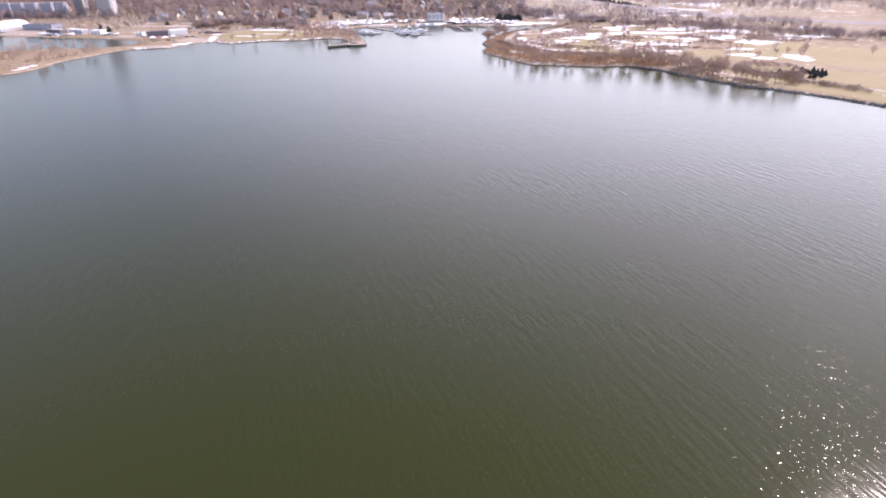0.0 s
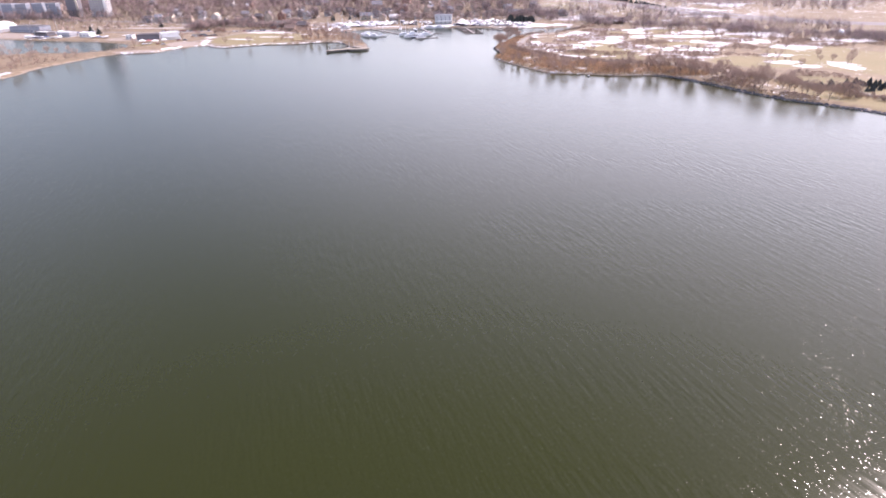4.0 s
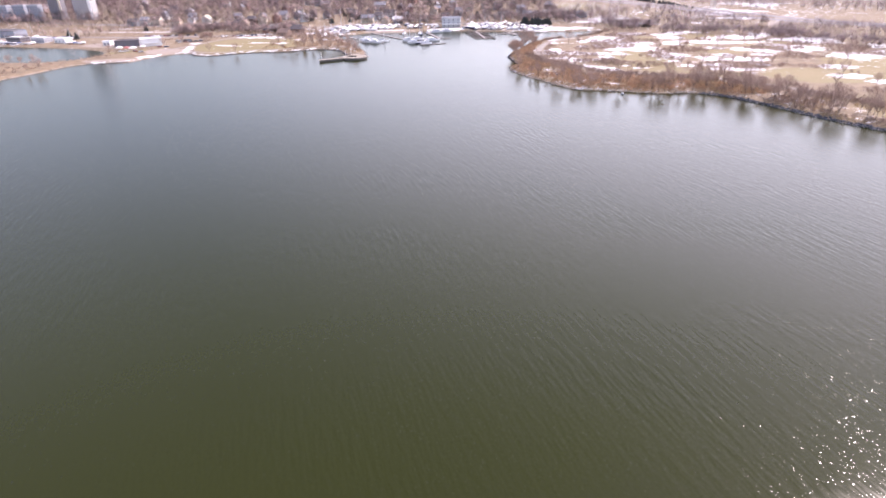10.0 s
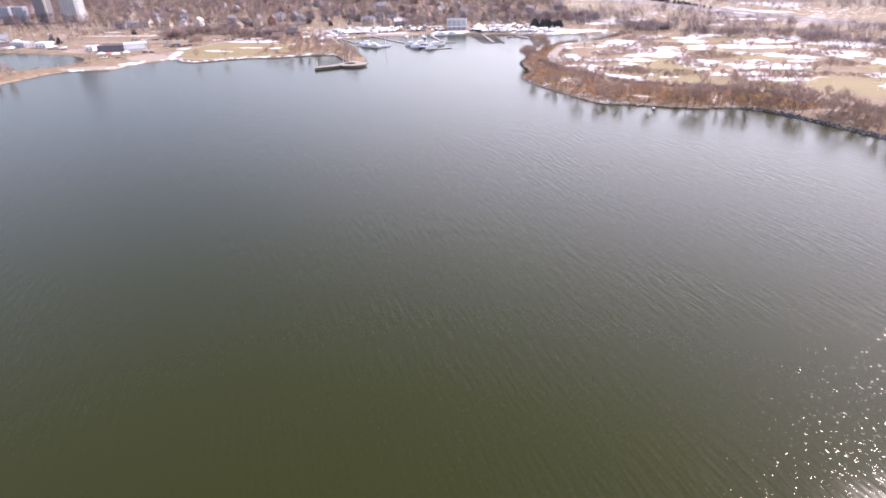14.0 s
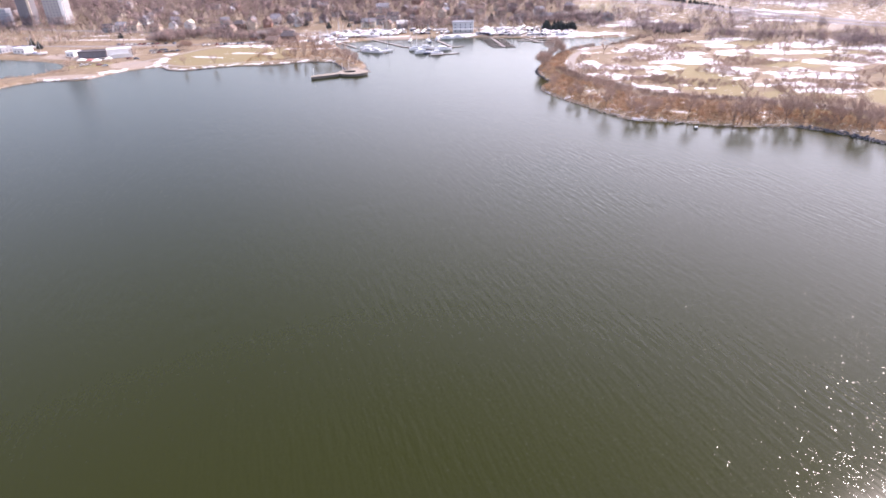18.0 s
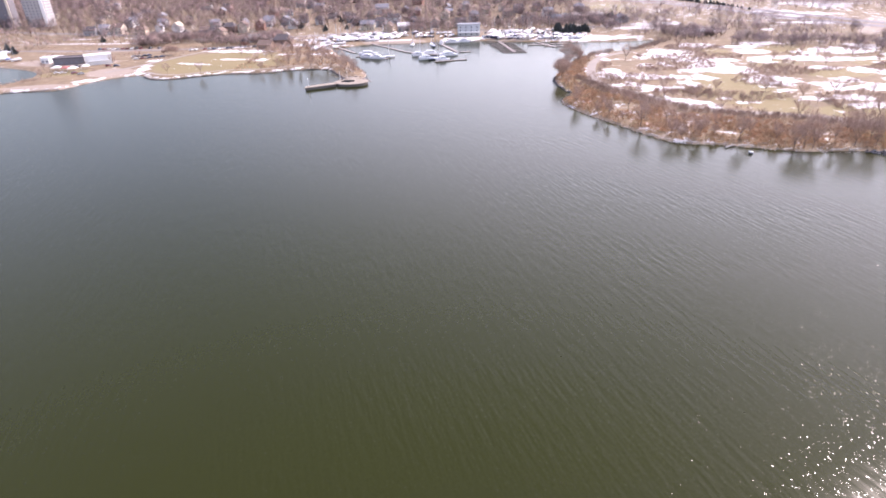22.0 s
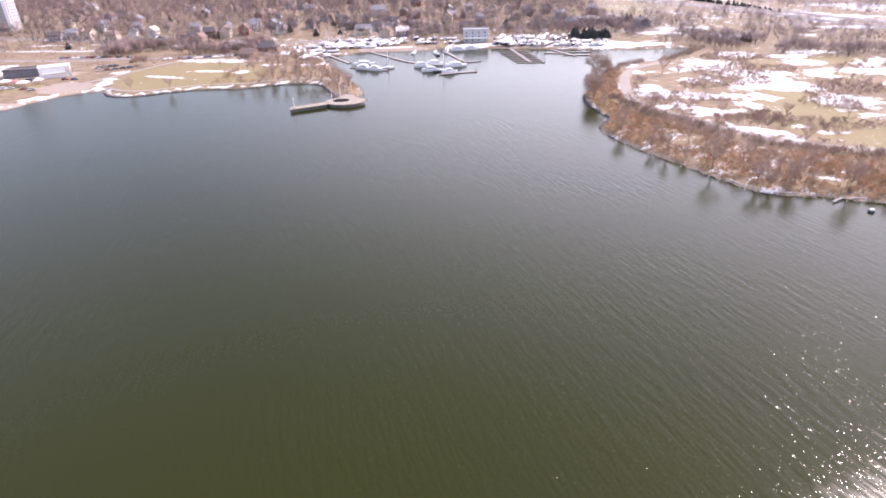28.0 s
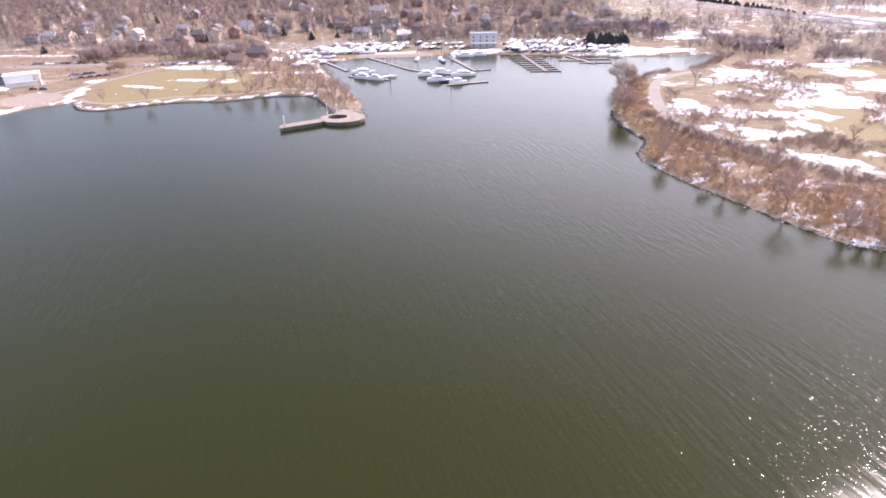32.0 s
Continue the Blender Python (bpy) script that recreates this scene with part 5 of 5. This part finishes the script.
CARS = [car(p, c + " car parked on the asphalt") for p, c in (("white", "white"), ("paint_silver", "silver"), ("paint_black", "black"), ("paint_blue", "blue"), ("paint_red", "red"))]
for x0, y0, x1, y1, n, a in [(-244, 733, -178, 744, 18, 80), (-160, 745, -144, 745, 5, 90), (-330, 754, -270, 748, 14, 85), (-170, 775, -145, 772, 7, 90), (-300, 666, -262, 662, 6, 20),
                             (-470, 766, -400, 752, 14, 70), (-268, 693, -246, 701, 5, 30), (-300, 643, -272, 632, 5, 50), (-276, 706, -262, 712, 4, 40), (90, 850, 150, 838, 12, 85)]:
    for i in range(n):
        s = (i + 0.5) / n
        x, y = x0 + (x1 - x0) * s, y0 + (y1 - y0) * s
        if random.random() < 0.8:
            put(random.choice(CARS), x, y, ground_at(x, y) + 0.03, a + random.choice((0, 180)) + random.uniform(-4, 4))
        KEEP_CLEAR.append((x, y, 3))


# ---------------------------------------------------------------- woods and scrub
def clear_of(pts, extra=0.0):
    p = np.array(pts)
    ok = np.ones(len(p), bool)
    for a, b, r in KEEP_CLEAR:
        ok &= (p[:, 0] - a) ** 2 + (p[:, 1] - b) ** 2 > (r + extra) ** 2
    return p[ok]


def thick(n, x0, x1, y0, y1, rule, clump=0.0, size=0.02):
    """Many places at once, thinned where a slow noise is low."""
    x, y = np.random.uniform(x0, x1, n), np.random.uniform(y0, y1, n)
    ok = rule(x, y, shore_distance(x, y))
    if clump:
        nz = np.array([noise.noise(Vector((a * size, b * size, 3.7))) for a, b in zip(x, y)])
        ok &= nz > clump
    return np.stack([x, y], -1)[ok]


def beyond(x, y):
    """Metres past the far edge of the meadow."""
    return (y - (735 - 0.95 * (x - 144))) * 0.725


np.random.seed(11)
west = clear_of(thick(12000, -1100, 125, 800, 1500, lambda x, y, d: (d > 12) & (y > 815 - 0.04 * x) & (y < 1170 + 0.33 * np.abs(x))), -2)
dark = np.array([noise.noise(Vector((a * 0.022, b * 0.03, 9.1))) + random.gauss(0, 0.12) > -0.03 for a, b in west])
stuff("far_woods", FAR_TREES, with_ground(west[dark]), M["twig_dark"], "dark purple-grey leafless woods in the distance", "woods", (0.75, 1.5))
fronts = [(a + random.uniform(-0.8, 0.8) * r, b - r * random.uniform(0.75, 1.5)) for a, b, r in KEEP_CLEAR if b > 815 for _ in range(7)]
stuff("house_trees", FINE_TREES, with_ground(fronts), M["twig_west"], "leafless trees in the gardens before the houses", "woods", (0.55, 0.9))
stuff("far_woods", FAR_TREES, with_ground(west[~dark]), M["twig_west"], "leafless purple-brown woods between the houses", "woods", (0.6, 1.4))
belt = clear_of(thick(1100, -300, -175, 752, 800, lambda x, y, d: d > 6, -0.2), -2)
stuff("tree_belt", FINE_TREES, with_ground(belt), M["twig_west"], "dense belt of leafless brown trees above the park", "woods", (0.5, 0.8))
slope = clear_of(thick(900, -580, -290, 752, 860, lambda x, y, d: d > 6, -0.05), -1)
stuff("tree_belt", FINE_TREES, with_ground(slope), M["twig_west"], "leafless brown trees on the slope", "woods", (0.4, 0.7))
yard_trees = clear_of(thick(420, -70, 125, 800, 835, lambda x, y, d: d > 6), -2)
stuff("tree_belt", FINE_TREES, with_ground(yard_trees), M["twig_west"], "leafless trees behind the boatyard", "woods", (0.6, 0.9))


def off_road(x, y):
    """Clear of the highway's verges and of the hayfield beside it."""
    best = np.full(x.shape, 1e12)
    for (ax, ay), (bx, by) in zip(HIGHWAY, HIGHWAY[1:]):
        dx, dy = bx - ax, by - ay
        t = np.clip(((x - 13 - ax) * dx + (y - ay) * dy) / (dx * dx + dy * dy), 0, 1)
        best = np.minimum(best, (x - 13 - ax - t * dx) ** 2 + (y - ay - t * dy) ** 2)
    return (best > 36 ** 2) & (rel(x, y, [(165, 955, 34, 46, -14)]) < 0.62)


edge_belt = thick(30000, 120, 620, 340, 900, lambda x, y, d: (d > 8) & (beyond(x, y) > 0) & (beyond(x, y) < 48) & off_road(x, y), -0.2, 0.03)
stuff("tree_belt", FAR_TREES, with_ground(edge_belt), M["twig_far"], "belt of leafless trees at the far edge of the meadow", "woods", (0.5, 0.85))
eastw = thick(8000, 110, 760, 620, 1250, lambda x, y, d: (d > 14) & (beyond(x, y) > 48) & off_road(x, y) & (y < 1170), -0.12, 0.014)
stuff("far_woods", FAR_TREES, with_ground(eastw), M["twig_far"], "leafless grey-brown woods beyond the meadow", "woods", (0.6, 1.05))
scrub = thick(26000, 36, 175, 425, 670, lambda x, y, d: (d > 1.2) & (shoreward(x, y) > 12) | (d > 1.2) & (x < 75) & (y > 575) & (shoreward(x, y) > 4), -0.36, 0.07)
stuff("scrub", SHRUBS, with_ground(scrub), M["twig_red"], "reddish-brown leafless scrub along the island shore", "scrub", (0.45, 0.9))
hedge = thick(22000, 44, 240, 300, 580, lambda x, y, d: (d > 3) & (shoreward(x, y) > 3) & (shoreward(x, y) < 11), -0.45, 0.05)
stuff("scrub", SHRUBS, with_ground(hedge), M["shrub_grey"], "dark grey-brown thicket along the lakeside path", "scrub", (0.9, 1.5))
bank = thick(9000, 137, 262, 255, 445, lambda x, y, d: (d > 2.0) & (d < 22) & (y > 352), -0.12, 0.05)
stuff("scrub", SHRUBS, with_ground(bank), M["shrub_grey"], "tangled brown scrub behind the seawall", "scrub", (0.6, 1.2))
reeds = thick(17000, 36, 260, 260, 565, lambda x, y, d: (d > 0.8) & (d < 30) & (shoreward(x, y) > 9) & (y > 352), -0.15, 0.05)
stuff("reeds", REEDS, with_ground(reeds), M["reed"], "pale tan dry reeds along the shore", "reeds", (0.6, 1.2))
meadow = thick(30000, 60, 420, 380, 720, lambda x, y, d: (d > 10) & (shoreward(x, y) < -4) & (beyond(x, y) < 5) & ~((x > 245) & (y < 530)), 0.02, 0.035)
stuff("scrub", SHRUBS, with_ground(meadow), M["twig"], "grey-brown scrub patches on the snowy meadow", "scrub", (0.5, 1.1))
thicket = thick(900, 85, 165, 500, 580, lambda x, y, d: (rel(x, y, [(106, 527, 10, 9, -5), (122, 512, 8, 6, -5)]) > 0.35) & (shoreward(x, y) < -5), 0.0, 0.09)
stuff("scrub", SHRUBS, with_ground(thicket), M["shrub_grey"], "tall brown thicket at the edge of the meadow", "scrub", (0.8, 1.5))
inlet = thick(3000, 60, 165, 640, 735, lambda x, y, d: (d > 1.0) & (d < 9), -0.3, 0.06)
stuff("scrub", SHRUBS, with_ground(inlet), M["shrub_grey"], "low brown scrub along the inlet", "scrub", (0.7, 1.4))
spit = thick(2600, -430, -290, 430, 640, lambda x, y, d: (d > 3), -0.1, 0.05)
stuff("scrub", SHRUBS, with_ground(spit), M["shrub_grey"], "brown leafless scrub on the spit", "scrub", (0.5, 1.0))
neck = thick(2600, -170, -76, 612, 745, lambda x, y, d: (d > 0.8), -0.15, 0.06)
stuff("scrub", SHRUBS, with_ground(clear_of(neck, -2)), M["twig_red"], "brown leafless scrub on the jetty peninsula", "scrub", (0.4, 0.85))
west_scrub = clear_of(thick(3000, -470, -120, 640, 800, lambda x, y, d: (d > 5) & (rel(x, y, FIELD_GREEN[:2]) < 0.45), 0.08, 0.04), -2)
stuff("scrub", SHRUBS, with_ground(west_scrub), M["shrub_grey"], "brown leafless shrubs around the park", "scrub", (0.4, 0.9))


# ---------------------------------------------------------------- stones along the water
def stone_mesh(seed):
    bm = bmesh.new()
    bmesh.ops.create_icosphere(bm, subdivisions=1, radius=0.5)
    rs = np.random.RandomState(seed)
    for v in bm.verts:
        v.co = Vector([math.copysign(abs(c) ** 0.7 * 0.62, c) for c in v.co]) * rs.uniform(0.8, 1.15)
        v.co.z *= 0.72
    me4 = bpy.data.meshes.new("stone")
    bm.to_mesh(me4)
    bm.free()
    return me4


def stones(name, line, n, span, size, material, label, singles):
    """Rough stones along a shore line; singles of them as objects, the rest joined."""
    t = thing(name, label, "stone edging", pose(0, 0, 0), kind="structure")
    pts = np.array(rounded(line, 8))
    seg = np.concatenate([[0], np.cumsum(np.linalg.norm(np.diff(pts, axis=0), axis=1))])
    kinds = [stone_mesh(200 + i) for i in range(5)]
    for k in kinds:
        k.materials.append(M[material])
    vs, fs, cnt = [], [], 0
    along = np.arange(n) / n * seg[-1]
    xs = np.interp(along, seg, pts[:, 0]) + np.array([random.uniform(-span, span) * 0.5 for _ in range(n)])
    ys = np.interp(along, seg, pts[:, 1]) + np.array([random.uniform(-span, span) * 0.5 for _ in range(n)])
    zs = height(xs, ys)
    for i in range(n):
        x, y, z = float(xs[i]), float(ys[i]), float(zs[i])
        m = pose(x, y, max(z, -0.15) + 0.1, random.uniform(-20, 20), random.uniform(-20, 20), random.uniform(0, 360)) @ Matrix.Scale(size * random.uniform(0.6, 1.3), 4)
        k = random.choice(kinds)
        if i < singles:
            part("stone", k, None, t, at=m)
        else:
            vs += [m @ v.co for v in k.vertices]
            fs += [tuple(j + cnt for j in p.vertices) for p in k.polygons]
            cnt += len(k.vertices)
    if vs:
        tagged(part("stones", Geo().add(vs, fs), M[material], t), kind="stuff")
    return t


random.seed(21)
stones("seawall", ISLAND_SHORE[20:28], 760, 3.2, 1.45, "rock", "dark rough armour-stone seawall at the waterline", 260)
stones("wall_foot", ISLAND_SHORE[22:28], 260, 2.0, 0.7, "rock_pale", "pale rubble at the foot of the seawall", 120)
stones("point_stones", ISLAND_SHORE[7:12], 170, 1.3, 0.95, "rock", "dark armour stones round the island point", 170)
stones("shore_stones", ISLAND_SHORE[11:21], 200, 2.6, 0.8, "rock_pale", "pale stones along the island shore", 200)
stones("park_edge", WEST_SHORE[12:24], 950, 1.4, 0.62, "rock", "dark stone edging of the lakeside park", 180)
stones("neck_stones", MARINA_SHORE[0:6], 120, 2.6, 1.0, "rock_pale", "rough stones along the jetty peninsula", 120)
stones("spit_edge", WEST_SHORE[6:9], 60, 2.2, 1.0, "rock", "dark stone edging of the spit", 60)
stones("beach_stones", WEST_SHORE[1:7], 110, 3.0, 0.8, "rock_pale", "pale stones along the spit beach", 110)
rubble = [(-92, 612), (-88, 605), (-80, 602), (-75, 603), (-73, 598), (-71, 592)]
stones("jetty_rubble", rubble, 90, 6.0, 1.0, "rock_pale", "broken pale stones heaped behind the jetty platform", 90)
log = thing("driftwood_log", "bleached driftwood log lying at the waterline", "log", pose(90, 446, 0.35, 0, 0, 25), "driftwood on the shore")
part("trunk", Geo().tube((-2.6, 0, 0.1), (2.6, 0.3, 0.25), 0.28, 0.16, 8), M["driftwood"], log)
part("branch", Geo().tube((0.6, 0.1, 0.2), (1.6, 1.2, 0.7), 0.12, 0.06, 6), M["driftwood"], log)
for x, y, a in [(96, 446.5, -5), (110, 441, 10), (78, 452, -20), (66, 463, 130), (127, 439, 0), (133, 438.5, 8)]:
    copy_thing(log, pose(x, y, 0.35, 0, 0, a))
rk = thing("offshore_rock", "snow-capped rock standing in the shallows", "rock", pose(94, 437.5, 0.1))
sm = stone_mesh(333)
sm.materials.append(M["rock"])
part("stone", sm, None, rk, at=Matrix.Scale(2.6, 4))
cap = stone_mesh(334)
cap.materials.append(M["snow"])
part("snow_cap", cap, None, rk, "white snow", at=pose(0.1, 0.2, 0.45) @ Matrix.Scale(1.9, 4))
